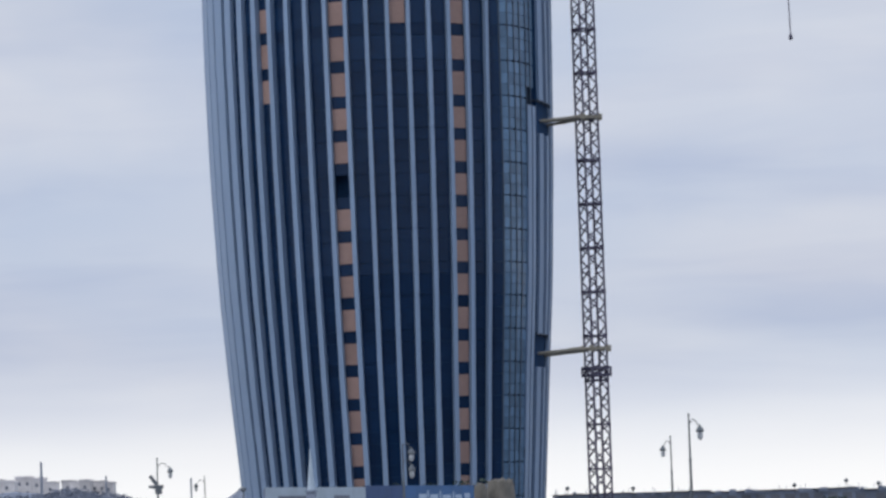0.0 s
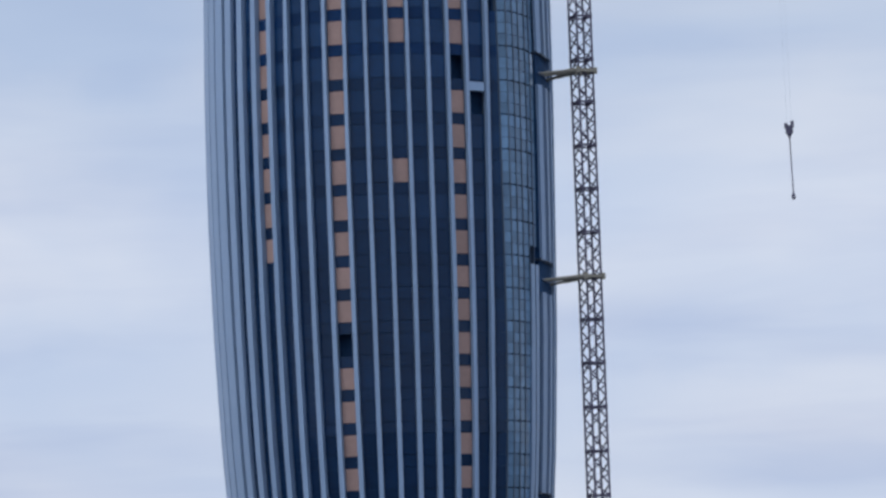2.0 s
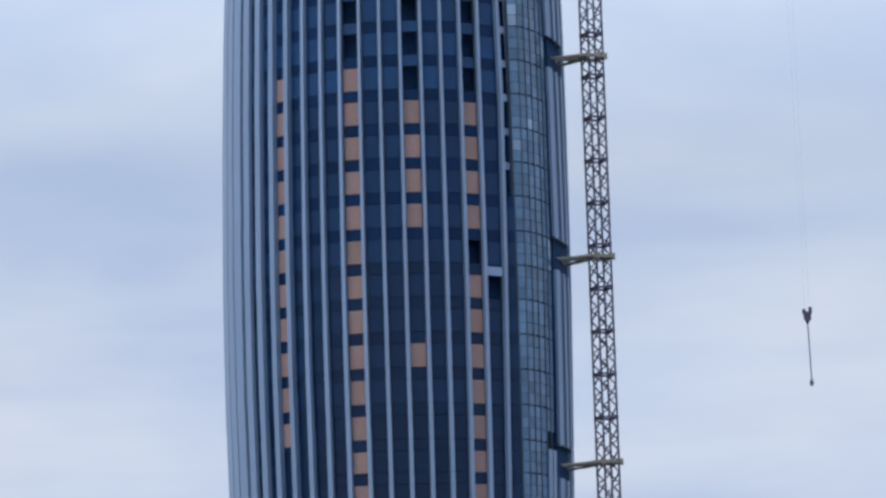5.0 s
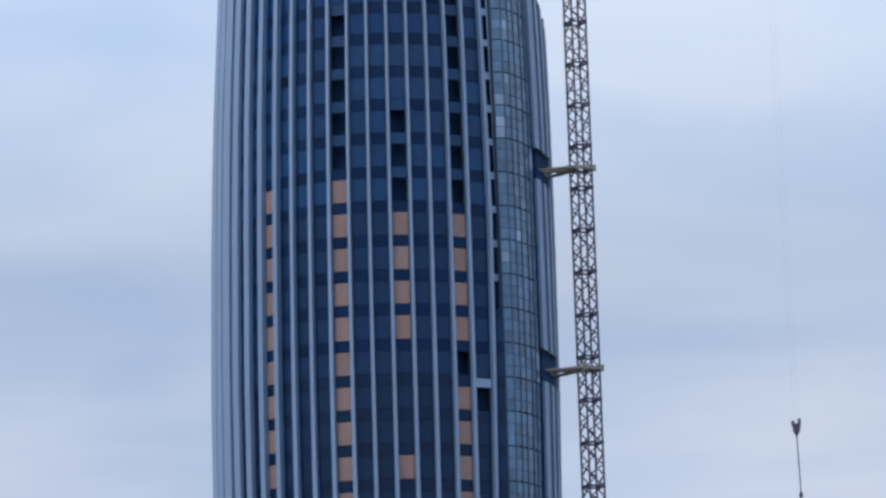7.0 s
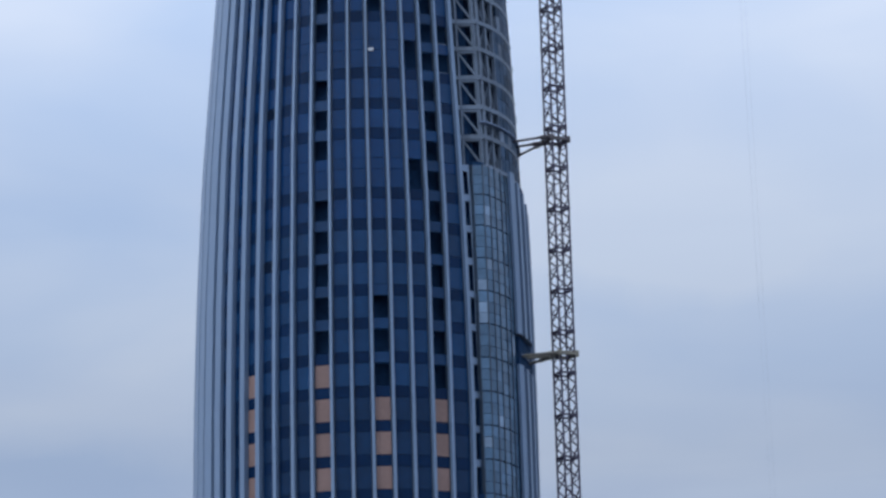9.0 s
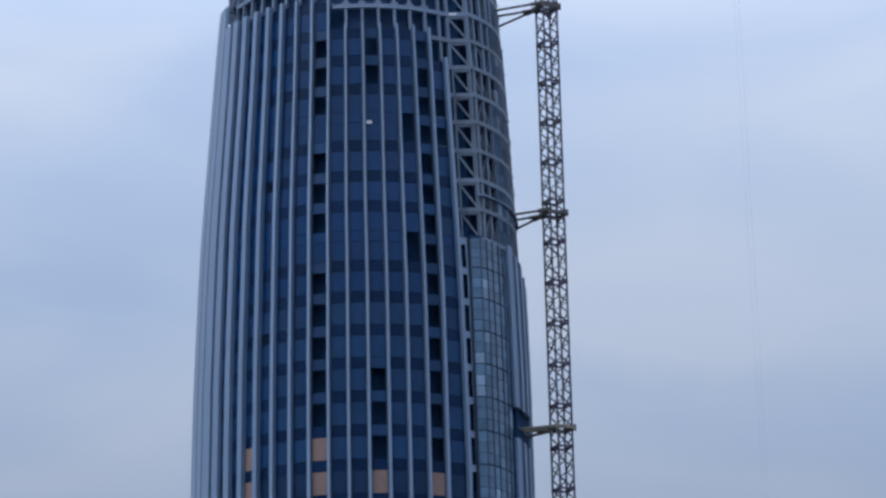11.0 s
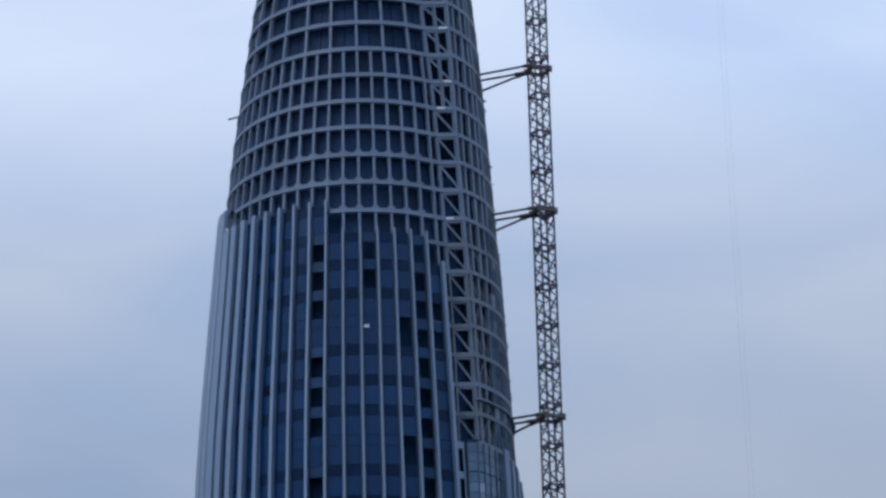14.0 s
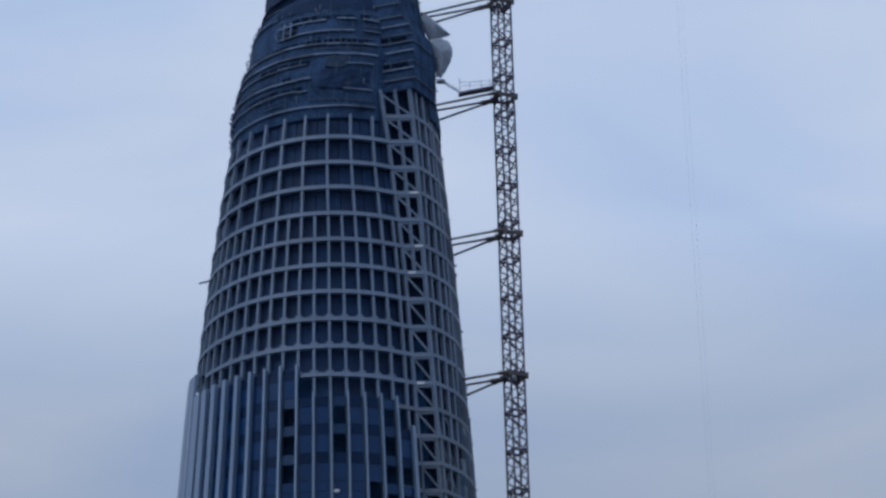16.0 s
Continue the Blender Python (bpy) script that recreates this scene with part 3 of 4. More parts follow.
# work platform at the foot of the open bay
s = Soup()
block(s, [on_face(f) for f in (0.8, 1.0, 1.25, 1.5, 1.75, 2.0)] + [fixed(a) for a in (66, 72, 80, 88)], [131.9, 132.1], -0.3, 0.45, inner)
tower_part("work_platform", s.mesh("work_platform", M_RAIL), "narrow grey work platform")
# landings where the mast ties reach the fins
for z in TIES[:4]:
    s = Soup()
    block(s, [fixed(a) for a in (61, 64, 67, 71, 75, 78)], [z + 1.9, z + 2.15], -0.9, -0.05)
    landing = tower_part("tie_landing", s.mesh("tie_landing", M_MULLION), "dark curved landing at a mast tie")
    for a in (64.5, 68.5, 72.0, 74.5):
        s = Soup()
        s.beam(at(a, z + 2.0, 0.05), at(a + 0.6, z + rng.uniform(1.4, 1.8), rng.uniform(-0.1, 0.05)), rng.uniform(0.12, 0.3))
        part("bracket", s.mesh("bracket", M_MULLION), landing)
    s = Soup()
    block(s, [fixed(a) for a in (63.8, 68, 73, 78, 84, 90)], [z - 0.5, z - 0.25], -0.9, -0.3)
    part("edge_beam", s.mesh("edge_beam", M_GREY_PANEL), landing)
s = Soup()
s.beam(at(-74, 177.3, -0.5, inner), at(-80, 177.3, 1.4, inner), 0.2)
tower_part("outrigger", s.mesh("outrigger", M_STEEL), "short steel outrigger")
# white plate that paints a bright glint on one pane
s = Soup()
block(s, [on_line(1, 0.3), on_line(1, 1.0)], [140.65, 141.05], -0.66, -0.58)
tower_part("loose_sheet", s.mesh("loose_sheet", M_WHITE), "small bright glint on a pane, drawn as a white plate")
s = Soup()
block(s, [on_line(5, 0.1), on_line(6, -0.4)], [72.6, 73.7], -0.9, -0.3)
tower_part("loose_panel", s.mesh("loose_panel", M_FIN), "pale metal panel hung over an open bay")

# scaffold round the top: netting, decks, toe boards and posts, ragged at the edge
TOP_Z = (196, 200, 202, 206, 210, 214.5, 216.3, 217.5, 219, 223, 232)
TOP_X = (-5.2, -5.15, -5.1, -4.65, -4.05, -3.9, -3.88, -3.86, -3.8, -3.85, -3.8)
TOP_R = (14.3, 14.4, 14.5, 14.15, 13.5, 12.65, 12.1, 11.2, 10.35, 9.9, 8.2)


def shell(z):
    return float(np.interp(z, TOP_Z, TOP_X)), float(np.interp(z, TOP_Z, TOP_R))


s = Soup()
block(s, [fixed(a) for a in list(range(-180, 27, 5)) + [70, 75, 80, 90, 105, 120, 140, 160, 180]], heights(197.0, 232, 2), -0.9, -0.12, shell)
tower_part("scaffold_net", s.mesh("scaffold_net", M_NET), "dark ragged scaffold netting")
s = Soup()
s.lathe((-3.8, AXIS_Y, 233.5), ((8.4, 0), (5.5, 4.0), (2.0, 6.5), (0.3, 7.2)), 24)
tower_part("top_cover", s.mesh("top_cover", M_NET), "dark netted cap of the scaffold")
rng = random.Random(4)
# each lift: height, thickness of its deck edge, stretches of the deck, stretches with painted gap shade above it
LIFTS = ((198.75, 0.26, ((-104, 24),), ()),
         (201.2, 0.17, ((-104, -14), (6, 22)), ((-58, -14), (5, 16))),
         (203.0, 0.22, ((-104, -12),), ((-30, -22),)),
         (205.3, 0.15, ((-104, -16), (6, 22)), ((-48, -12),)),
         (206.85, 0.24, ((-104, 24),), ()),
         (208.6, 0.24, ((-104, 24),), ((-44, 23),)),
         (210.7, 0.22, ((-40, 10), (14, 25)), ()),
         (212.8, 0.22, ((-42, -8), (-2, 10), (14, 25)), ((-32, 8), (13, 24))),
         (214.6, 0.16, ((-104, -44),), ()),
         (216.7, 0.16, ((-104, -44),), ()))
for z, edge, decks, gaps in LIFTS:
    for a0, a1 in decks:
        a = a0
        while a < a1 - 1:
            b = min(a + rng.choice((7, 14, 14, 21)), a1)
            s = Soup()
            lift = rng.uniform(-0.09, 0.09)
            block(s, [fixed(x) for x in np.linspace(a, b - 0.15, max(2, int((b - a) / 4) + 1))], [z - edge / 2 + lift, z + edge / 2 + lift], -0.2, rng.uniform(0.15, 0.3), shell)
            tower_part("deck_board", s.mesh("deck_board", M_TUBE if rng.random() < 0.2 else M_RAIL))
            if rng.random() < 0.6:
                s = Soup()
                block(s, [fixed(x) for x in np.linspace(a, b - 0.3, max(2, int((b - a) / 4) + 1))], [z + 0.92, z + 1.0], 0.0, 0.08, shell)
                tower_part("guard_rail", s.mesh("guard_rail", M_TUBE))
            a = b
    # dark plates on the net paint the shade inside the gaps
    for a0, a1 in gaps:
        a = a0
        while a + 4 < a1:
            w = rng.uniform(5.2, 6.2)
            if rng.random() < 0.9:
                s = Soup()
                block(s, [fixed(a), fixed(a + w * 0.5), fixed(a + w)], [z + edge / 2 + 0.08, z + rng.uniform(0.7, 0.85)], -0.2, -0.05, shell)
                tower_part("open_gap", s.mesh("open_gap", M_GAP_SHADE))
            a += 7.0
# standards, one every seven degrees, in lengths that stagger a little
for i in range(19):
    a = -104 + i * 7.0
    for z0, z1 in zip([v[0] for v in LIFTS], [v[0] for v in LIFTS][1:]):
        if rng.random() < 0.75:
            s = Soup()
            lean = rng.uniform(-0.4, 0.4)
            s.beam(at(a + lean, z0, 0.02, shell), at(a + lean, z1 + rng.uniform(-0.5, 0.2), rng.uniform(0, 0.12), shell), rng.choice((0.05, 0.07, 0.1)))
            tower_part("scaffold_post", s.mesh("scaffold_post", M_TUBE))
# two bays high on one side, openings painted dark, with pale posts
for a in (-36.0, -31.0):
    s = Soup()
    s.beam(at(a, 210.4, 0.15, shell), at(a - 0.5, 213.3, 0.2, shell), 0.2)
    tower_part("scaffold_post", s.mesh("scaffold_post", M_RAIL))
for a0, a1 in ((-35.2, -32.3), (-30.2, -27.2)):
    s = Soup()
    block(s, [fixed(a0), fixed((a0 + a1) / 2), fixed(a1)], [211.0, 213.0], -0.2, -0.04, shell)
    tower_part("open_gap", s.mesh("open_gap", M_GAP_SHADE))
# ragged ends of tubes along the outer edge
for i in range(110):
    z, a = rng.uniform(197.5, 223), rng.uniform(-102, -74)
    s = Soup()
    s.beam(at(a, z, -0.1, shell), at(a, z + rng.uniform(0.3, 1.5), rng.uniform(0.2, 0.5), shell), rng.uniform(0.08, 0.2))
    tower_part("loose_tube", s.mesh("loose_tube", M_RAIL))
# the second piece paints the shade of an opening on a sheet
for a0, a1, z0, z1, m, label in ((-5, 7, 204.7, 206.6, M_PATCH, "grey tarpaulin patch on the scaffold"), (-7, 20, 201.4, 204.3, M_SHEET, "dark opening in the scaffold, painted on a sheet"), (-46, 26, 214.6, 219.5, M_SHEET, "dark sheeting hung over the upper lifts")):
    s = Soup()
    block(s, [fixed(x) for x in np.linspace(a0, a1, 6)], heights(z0, z1, 0.9), -0.3, 0.12, shell)
    for i, (x, y, z) in enumerate(s.v):
        s.v[i] = (x, y + 0.14 * math.sin(2.1 * x + 1.3 * z), z + 0.12 * math.sin(1.7 * x))
    tower_part("tarpaulin", s.mesh("tarpaulin", m), label)
for i in range(90):
    z = rng.uniform(197.5, 226)
    a = rng.choice((rng.uniform(-104, -70), rng.uniform(-70, 20)))
    s = Soup()
    s.beam(at(a, z, -0.2, shell), at(a + rng.uniform(-1, 1), z + rng.uniform(0.0, 1.3), rng.uniform(0.1, 0.55), shell), rng.uniform(0.06, 0.16))
    tower_part("loose_tube", s.mesh("loose_tube", M_RAIL))
s = Soup()
block(s, [fixed(x) for x in range(-180, 181, 6)], [218.6, 219.3, 220.5, 222, 224, 228, 231.5], -0.3, 0.85, shell)
for i, (x, y, z) in enumerate(s.v):
    w = 0.3 * noise.noise((x * 0.5, y * 0.5, z * 0.6))
    s.v[i] = (x + w, y + w, z + 2 * w)
tower_part('upper_tarpaulin', s.mesh('upper_tarpaulin', M_SHEET), 'dark sheeting wrapped round the upper scaffold')
# the squarer scaffold wing over the braced bay
WING = ((0.7, 411.4), (6.2, 409.6), (9.2, 415.0), (9.3, 421.0))
def recess(z):
    return float(np.interp(z, (209.0, 211.5, 213.5, 222.0, 227.0), (0.0, 0.6, 2.1, 3.2, 4.0)))


def wing(f, z, off=0.0):
    """A point of the wing: f runs 0 to 1 along its front, 1 to 2 along its flank."""
    t = recess(z)
    p, q = (WING[0], WING[1]) if f <= 1 else (WING[1], WING[2])
    g = f if f <= 1 else f - 1
    return Vector((p[0] + (q[0] - p[0]) * g - t * 0.75 + off * 0.4, p[1] + (q[1] - p[1]) * g + t * 0.3 - off, z + BASE))


for z, f0, f1, w in ((203.3, 0.0, 2.0, 0.24), (204.9, 0.12, 1.0, 0.2), (205.95, 0.05, 1.6, 0.12), (207.6, 0.3, 1.0, 0.22), (209.0, 0.05, 2.0, 0.2), (210.2, 0.1, 1.0, 0.12), (211.7, 0.3, 1.0, 0.2), (213.2, 0.2, 2.0, 0.2),
                     (215.3, 0.1, 1.0, 0.18), (217.4, 0.0, 2.0, 0.2), (219.6, 0.0, 1.0, 0.18), (222.0, 0.0, 2.0, 0.2)):
    s = Soup()
    s.beam(wing(f0, z), wing(min(f1, 1.0), z + 0.05), w)
    if f1 > 1:
        s.beam(wing(1.0, z + 0.05), wing(f1, z), w * 0.7)
    tower_part("wing_rail", s.mesh("wing_rail", M_RAIL if f1 <= 1 and w > 0.19 else M_TUBE))
# wing gaps: plates that carry the shade as colour
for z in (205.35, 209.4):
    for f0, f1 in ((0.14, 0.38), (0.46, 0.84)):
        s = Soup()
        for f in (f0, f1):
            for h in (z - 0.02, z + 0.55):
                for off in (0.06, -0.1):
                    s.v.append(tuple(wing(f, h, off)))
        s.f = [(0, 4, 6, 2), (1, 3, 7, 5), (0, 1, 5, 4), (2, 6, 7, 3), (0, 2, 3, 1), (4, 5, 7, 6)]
        tower_part("open_gap", s.mesh("open_gap", M_GAP_SHADE))
for f in (0.02, 0.95, 1.35, 1.7, 2.0):
    for z0 in (202.0, 205.4, 208.8, 212.2, 215.6, 219.0):
        s = Soup()
        s.beam(wing(f, z0), wing(f, z0 + 3.3), 0.1)
        tower_part("wing_post", s.mesh("wing_post", M_NET))
# ragged net edge and tube ends along the flank of the wing
for i in range(26):
    z = rng.uniform(203, 222)
    s = Soup()
    s.beam(wing(1.95, z), wing(2.0, z + rng.uniform(0.2, 1.2), -0.1) + Vector((rng.uniform(0.1, 0.45), 0.3, 0)), rng.uniform(0.08, 0.2))
    tower_part("loose_tube", s.mesh("loose_tube", M_TUBE))
s = Soup()
levels = list(np.arange(201.8, 227, 1.2))
for z in levels:
    t = recess(z)
    s.v += [(x - t * 0.75, y + 0.25 + t * 0.3, z + BASE) for x, y in (*WING, (1.0, 421.5))]
n = len(WING) + 1
for i in range(len(levels) - 1):
    s.f += [(i * n + c, i * n + (c + 1) % n, i * n + n + (c + 1) % n, i * n + n + c) for c in range(n)]
s.f += [tuple(reversed(range(n))), tuple(range(len(s.v) - n, len(s.v)))]
tower_part("wing_net", s.mesh("wing_net", M_NET), "dark netting of the square scaffold wing")
# netting hung down the flank beside the top of the bare frame
s = Soup()
block(s, [fixed(a) for a in (55, 58, 62, 66, 70, 75, 80, 86, 92)], heights(199.0, 203.5, 0.9), 0.12, 0.3, inner)
for i, (x, y, z) in enumerate(s.v):
    w = 0.25 * noise.noise((x, y, z * 0.9))
    s.v[i] = (x + w, y + w, z + w)
tower_part("flank_net", s.mesh("flank_net", M_NET), "dark netting hung down the flank")
# loose pale cloth blown out from the corner
for u0, w in ((((6.9, 215.5), (8.1, 216.5), (9.5, 215.2), (10.6, 214.0), (11.6, 213.0), (10.3, 212.6), (8.6, 212.2)), 0.8),
              (((8.5, 212.1), (10.2, 212.5), (11.2, 212.1), (11.7, 211.0), (11.75, 209.9), (11.4, 208.7), (10.8, 207.5), (10.0, 206.2), (9.4, 206.5), (9.0, 208.9)), 1.1)):
    s = Soup()
    cx, cz = sum(p[0] for p in u0) / len(u0), sum(p[1] for p in u0) / len(u0)
    rings = 5
    for r in range(rings + 1):
        f = 1 - r / rings
        for x, z in u0:
            s.v.append((cx + (x - cx) * f, 416.0 - w * (1 - f * f) + 0.1 * math.sin(2.3 * z + 1.4 * x), cz + (z - cz) * f + BASE))
    n, front = len(u0), len(s.v)
    s.v += [(x, y + 0.05, z) for x, y, z in s.v]
    for r in range(rings):
        for c in range(n):
            q = (r * n + c, r * n + (c + 1) % n, r * n + n + (c + 1) % n, r * n + n + c)
            s.f += [q, tuple(front + i for i in reversed(q))]
    for c in range(n):
        s.f.append((c, front + c, front + (c + 1) % n, (c + 1) % n))
    tower_part("loose_cloth", s.mesh("loose_cloth", M_CLOTH), "pale mesh cloth billowing off the scaffold")

# ---- the crane mast beside the tower ----
MAST = Vector((18.75, 416.0, 0))
STEP, HALF = 5.56, 1.03
turn = Matrix.Rotation(radians(26), 4, "Z")
mast = thing("tower_crane_mast", "tall lattice tower crane mast of worn grey steel", "crane", MAST)
chords, braces = Soup(), Soup()
for x, y in ((-1, -1), (1, -1), (1, 1), (-1, 1)):
    p = turn @ Vector((x * HALF, y * HALF, 0))
    chords.beam(p, p + Vector((0, 0, STEP)), 0.25)
chord_mesh = chords.mesh("mast_section", M_MAST)
side_meshes = []
for i in range(4):
    c = ((-1, -1), (1, -1), (1, 1), (-1, 1))
    a = turn @ Vector((c[i][0] * HALF, c[i][1] * HALF, 0))
    b = turn @ Vector((c[(i + 1) % 4][0] * HALF, c[(i + 1) % 4][1] * HALF, 0))
    s = Soup()
    n = 4
    for j in range(n):
        p, q = (a, b) if j % 2 else (b, a)
        s.beam(p + Vector((0, 0, STEP * j / n)), q + Vector((0, 0, STEP * (j + 1) / n)), 0.15)
    side_meshes.append(s.mesh("side_lacing", M_MAST))
s = Soup()
for i in range(4):
    c = ((-1, -1), (1, -1), (1, 1), (-1, 1))
    a = turn @ Vector((c[i][0] * HALF, c[i][1] * HALF, 0))
    b = turn @ Vector((c[(i + 1) % 4][0] * HALF, c[(i + 1) % 4][1] * HALF, 0))
    s.beam(a, b, 0.24)
    s.beam(a - Vector((0, 0, 0.3)), a + Vector((0, 0, 0.3)), 0.3)
collar_mesh = s.mesh("joint_collar", M_MAST)
for i in range(41):
    z = 2.0 + i * STEP
    sec = part("mast_section", chord_mesh, mast)
    sec.location = (0, 0, z)
    for d in side_meshes:
        part("side_lacing", d, sec)
    part("joint_collar", collar_mesh, sec)

s = Soup()
s.box(-3, -3, 0, 3, 3, 1.7).box(-1.6, -1.6, 1.7, 1.6, 1.6, 2.05)
part('footing', s.mesh('footing', M_CONCRETE), mast, 'square concrete footing')

cf = Soup()
for h in (0.0, 0.9):
    for i in range(4):
        c = ((-1, -1), (1, -1), (1, 1), (-1, 1))
        a = turn @ Vector((c[i][0] * 1.3, c[i][1] * 1.3, 17.6 + BASE + h))
        b = turn @ Vector((c[(i + 1) % 4][0] * 1.3, c[(i + 1) % 4][1] * 1.3, 17.6 + BASE + h))
        cf.beam(a, b, 0.35)
        if h == 0.0:
            cf.beam(a, a + Vector((0, 0, 0.9)), 0.3).beam(a, b + Vector((0, 0, 0.9)), 0.2)
part('collar_frame', cf.mesh('collar_frame', M_MAST), mast, 'heavy dark collar frame')

# ties from the mast to the tower
for z in TIES:
    low_tie = z < 128
    # low ties take the lit tone, upper ties the darker one
    paint = M_TIE_LIT if low_tie else M_TIE_SHADED
    form = skin if low_tie else inner if z < 195 else shell
    tie = thing("mast_tie", "painted steel tie struts clamping the mast to the tower", "tie", MAST + Vector((0, 0, z + BASE)), group="mast ties")
    corners = [turn @ Vector((x * 1.25, y * 1.25, 0)) for x, y in ((-1, -1), (1, -1), (1, 1), (-1, 1))]
    s = Soup()
    for i in range(4):
        s.beam(corners[i], corners[(i + 1) % 4], 0.42)
        s.beam(corners[i] - Vector((0, 0, 0.4)), corners[i] + Vector((0, 0, 0.4)), 0.5)
    part("clamp", s.mesh("clamp", paint), tie)
    here = Vector((MAST.x, MAST.y, z + BASE))
    ends = ((66, 0.0), (71, 0.25), (77, -0.3)) if low_tie else ((66, 0.45), (76, 0.0), (90, -0.25))
    for (a, up), c in zip(ends, (corners[0], corners[3], corners[3])):
        s = Soup()
        reach = Vector(at(a, z - (0.45 if low_tie else 0.75 if a < 70 else 0.1), -0.9, form)) - here
        s.beam(c + Vector((0, 0, up * 0.5)), reach + Vector((0, 0, up * 0.5)), 0.4 if low_tie else 0.32, 8)
        strut = part("strut", s.mesh("strut", paint), tie)
        s = Soup()
        way = (reach - c).normalized()
        s.beam(c + way * 0.2 + Vector((0, 0, up * 0.5)), c + way * 1.6 + Vector((0, 0, up * 0.5)), 0.5, 8)
        part("sleeve", s.mesh("sleeve", paint), strut)

# walkway along the upper tie
walk_way = thing("walkway", "narrow steel walkway with a thin guard rail on the tie", "walkway", (14.8, 415.0, 202.2 + BASE + 1.6))
deck = Soup()
deck.beam((-2.4, 0, -0.45), (2.6, -0.3, 0.35), 0.3).beam((-2.4, 0.8, -0.45), (2.6, 0.5, 0.35), 0.3)
for i in range(10):
    deck.box(-2.3 + i * 0.48, -0.15, -0.42 + i * 0.077, -1.85 + i * 0.48, 0.8, -0.3 + i * 0.077)
part("deck", deck.mesh("deck", M_MAST), walk_way)
for x in (-2.2, -0.8, 0.8, 2.0):
    part("rail_post", Soup().beam((x, 0, -0.08 + x * 0.16), (x, 0, 1.9 if x < -2 else 1.45 + x * 0.08), 0.08).mesh("rail_post", M_RAIL), walk_way)
for h in (0.7, 1.25):
    part("rail", Soup().beam((-2.2, 0, h), (3.2, -0.2, h + 0.1), 0.05).mesh("rail", M_RAIL), walk_way)
part("ramp", Soup().beam((-4.9, 0.2, 1.9), (-2.3, 0.2, 0.1), 0.12).beam((-4.9, 0.8, 1.9), (-2.3, 0.8, 0.1), 0.12).box(-5.4, 0.0, 1.55, -4.2, 1.0, 1.8).mesh("ramp", M_CLOTH), walk_way)

# hoist rope and hook block, hanging from the jib out of sight
M_ROPE = surface("pale_wire_rope", (0.46, 0.51, 0.58), 0.5, 0.3, 0.1)
HX, HY, HZ = 44.85 - MAST.x, 0.0, 68.2 + BASE
for dx in (-0.35, 0.35):
    part("hoist_rope", Soup().beam((HX + dx - 0.8, HY, 236), (HX + dx * 0.8, HY, HZ + 1.0), 0.022, 6).mesh("hoist_rope", M_ROPE), mast, "thin pale wire rope")
block_soup = Soup()
block_soup.box(HX - 0.45, HY - 0.25, HZ - 0.5, HX + 0.45, HY + 0.25, HZ + 0.55)
block_soup.box(HX - 0.6, HY - 0.15, HZ + 0.2, HX - 0.2, HY + 0.15, HZ + 0.9).box(HX + 0.2, HY - 0.15, HZ + 0.3, HX + 0.6, HY + 0.15, HZ + 1.15)
block_soup.lathe((HX, HY, HZ - 1.0), ((0.15, 0.0), (0.35, 0.5)), 8)
hook = part("hook_block", block_soup.mesh("hook_block", M_MAST), mast, "dark steel hook block")
part("sling", Soup().beam((HX, HY, HZ - 0.9), (HX + 0.15, HY, HZ - 8.2), 0.16, 8).mesh("sling", M_MAST), hook)
part("sling_hook", Soup().lathe((HX + 0.15, HY, HZ - 9.0), ((0.1, 0.0), (0.28, 0.25), (0.22, 0.6), (0.08, 0.9)), 10).mesh("sling_hook", M_MAST), hook)

# ---- ground ----
M_GROUND = surface("dry_ground", (0.095, 0.10, 0.108), 0.95, 0, 0.3, 0.3, 3, bump=0.3)
s = Soup()
n, size = 24, 4500
s.v = [(-size + 2 * size * i / n, -size + 2 * size * j / n, 0) for j in range(n + 1) for i in range(n + 1)]
s.f = [(j * (n + 1) + i, j * (n + 1) + i + 1, (j + 1) * (n + 1) + i + 1, (j + 1) * (n + 1) + i) for j in range(n) for i in range(n)]
tagged(new("ground", s.mesh("ground", M_GROUND)), "flat dry brown open ground", "ground", kind="structure")


# ---- street side, hills and houses ----
M_ROAD_POLE = surface("dark_green_grey_iron", (0.10, 0.115, 0.13), 0.5, 0.3, 0.2, 2, 9)
M_GLOBE = surface("frosted_lamp_glass", (0.36, 0.38, 0.4), 0.3, 0, 0.05)
M_BOARD_WHITE = surface("white_hoarding", (0.33, 0.4, 0.47), 0.6, 0, 0.12, 1, 6, spread=0.05)
M_BOARD_BLUE = surface("blue_hoarding", (0.003, 0.045, 0.155), 0.5, 0, 0.15, 1, 6, spread=0.06)
M_BOARD_BLUE_PALE = surface("bright_blue_hoarding", (0.006, 0.085, 0.24), 0.5, 0, 0.15, 1, 6, spread=0.06)
M_PRINT = surface("white_print", (0.36, 0.46, 0.58), 0.6, 0, 0.06)
M_PRINT_GREY = surface("grey_print", (0.12, 0.14, 0.18), 0.6, 0, 0.06)
M_SAND = surface("sandy_rubble", (0.125, 0.115, 0.1), 0.95, 0, 0.35, 2, 10, bump=0.6)
# distance haze is mixed into the hillside colour
M_HILL_HAZE = surface("hazy_scrub_hillside", (0.17, 0.19, 0.235), 0.95, 0, 0.3, 0.6, 3, bump=0.6, gloss=0.1)
M_HOUSE = surface("whitewashed_wall", (0.56, 0.535, 0.53), 0.85, 0, 0.2, 0.5, 3, spread=0.22)
M_HOUSE_DARK = surface("dark_window", (0.13, 0.14, 0.17), 0.3, 0, 0.2)
M_DEPOT = surface("grey_blue_plaster", (0.17, 0.20, 0.26), 0.85, 0, 0.25, 0.4, 3, spread=0.15)
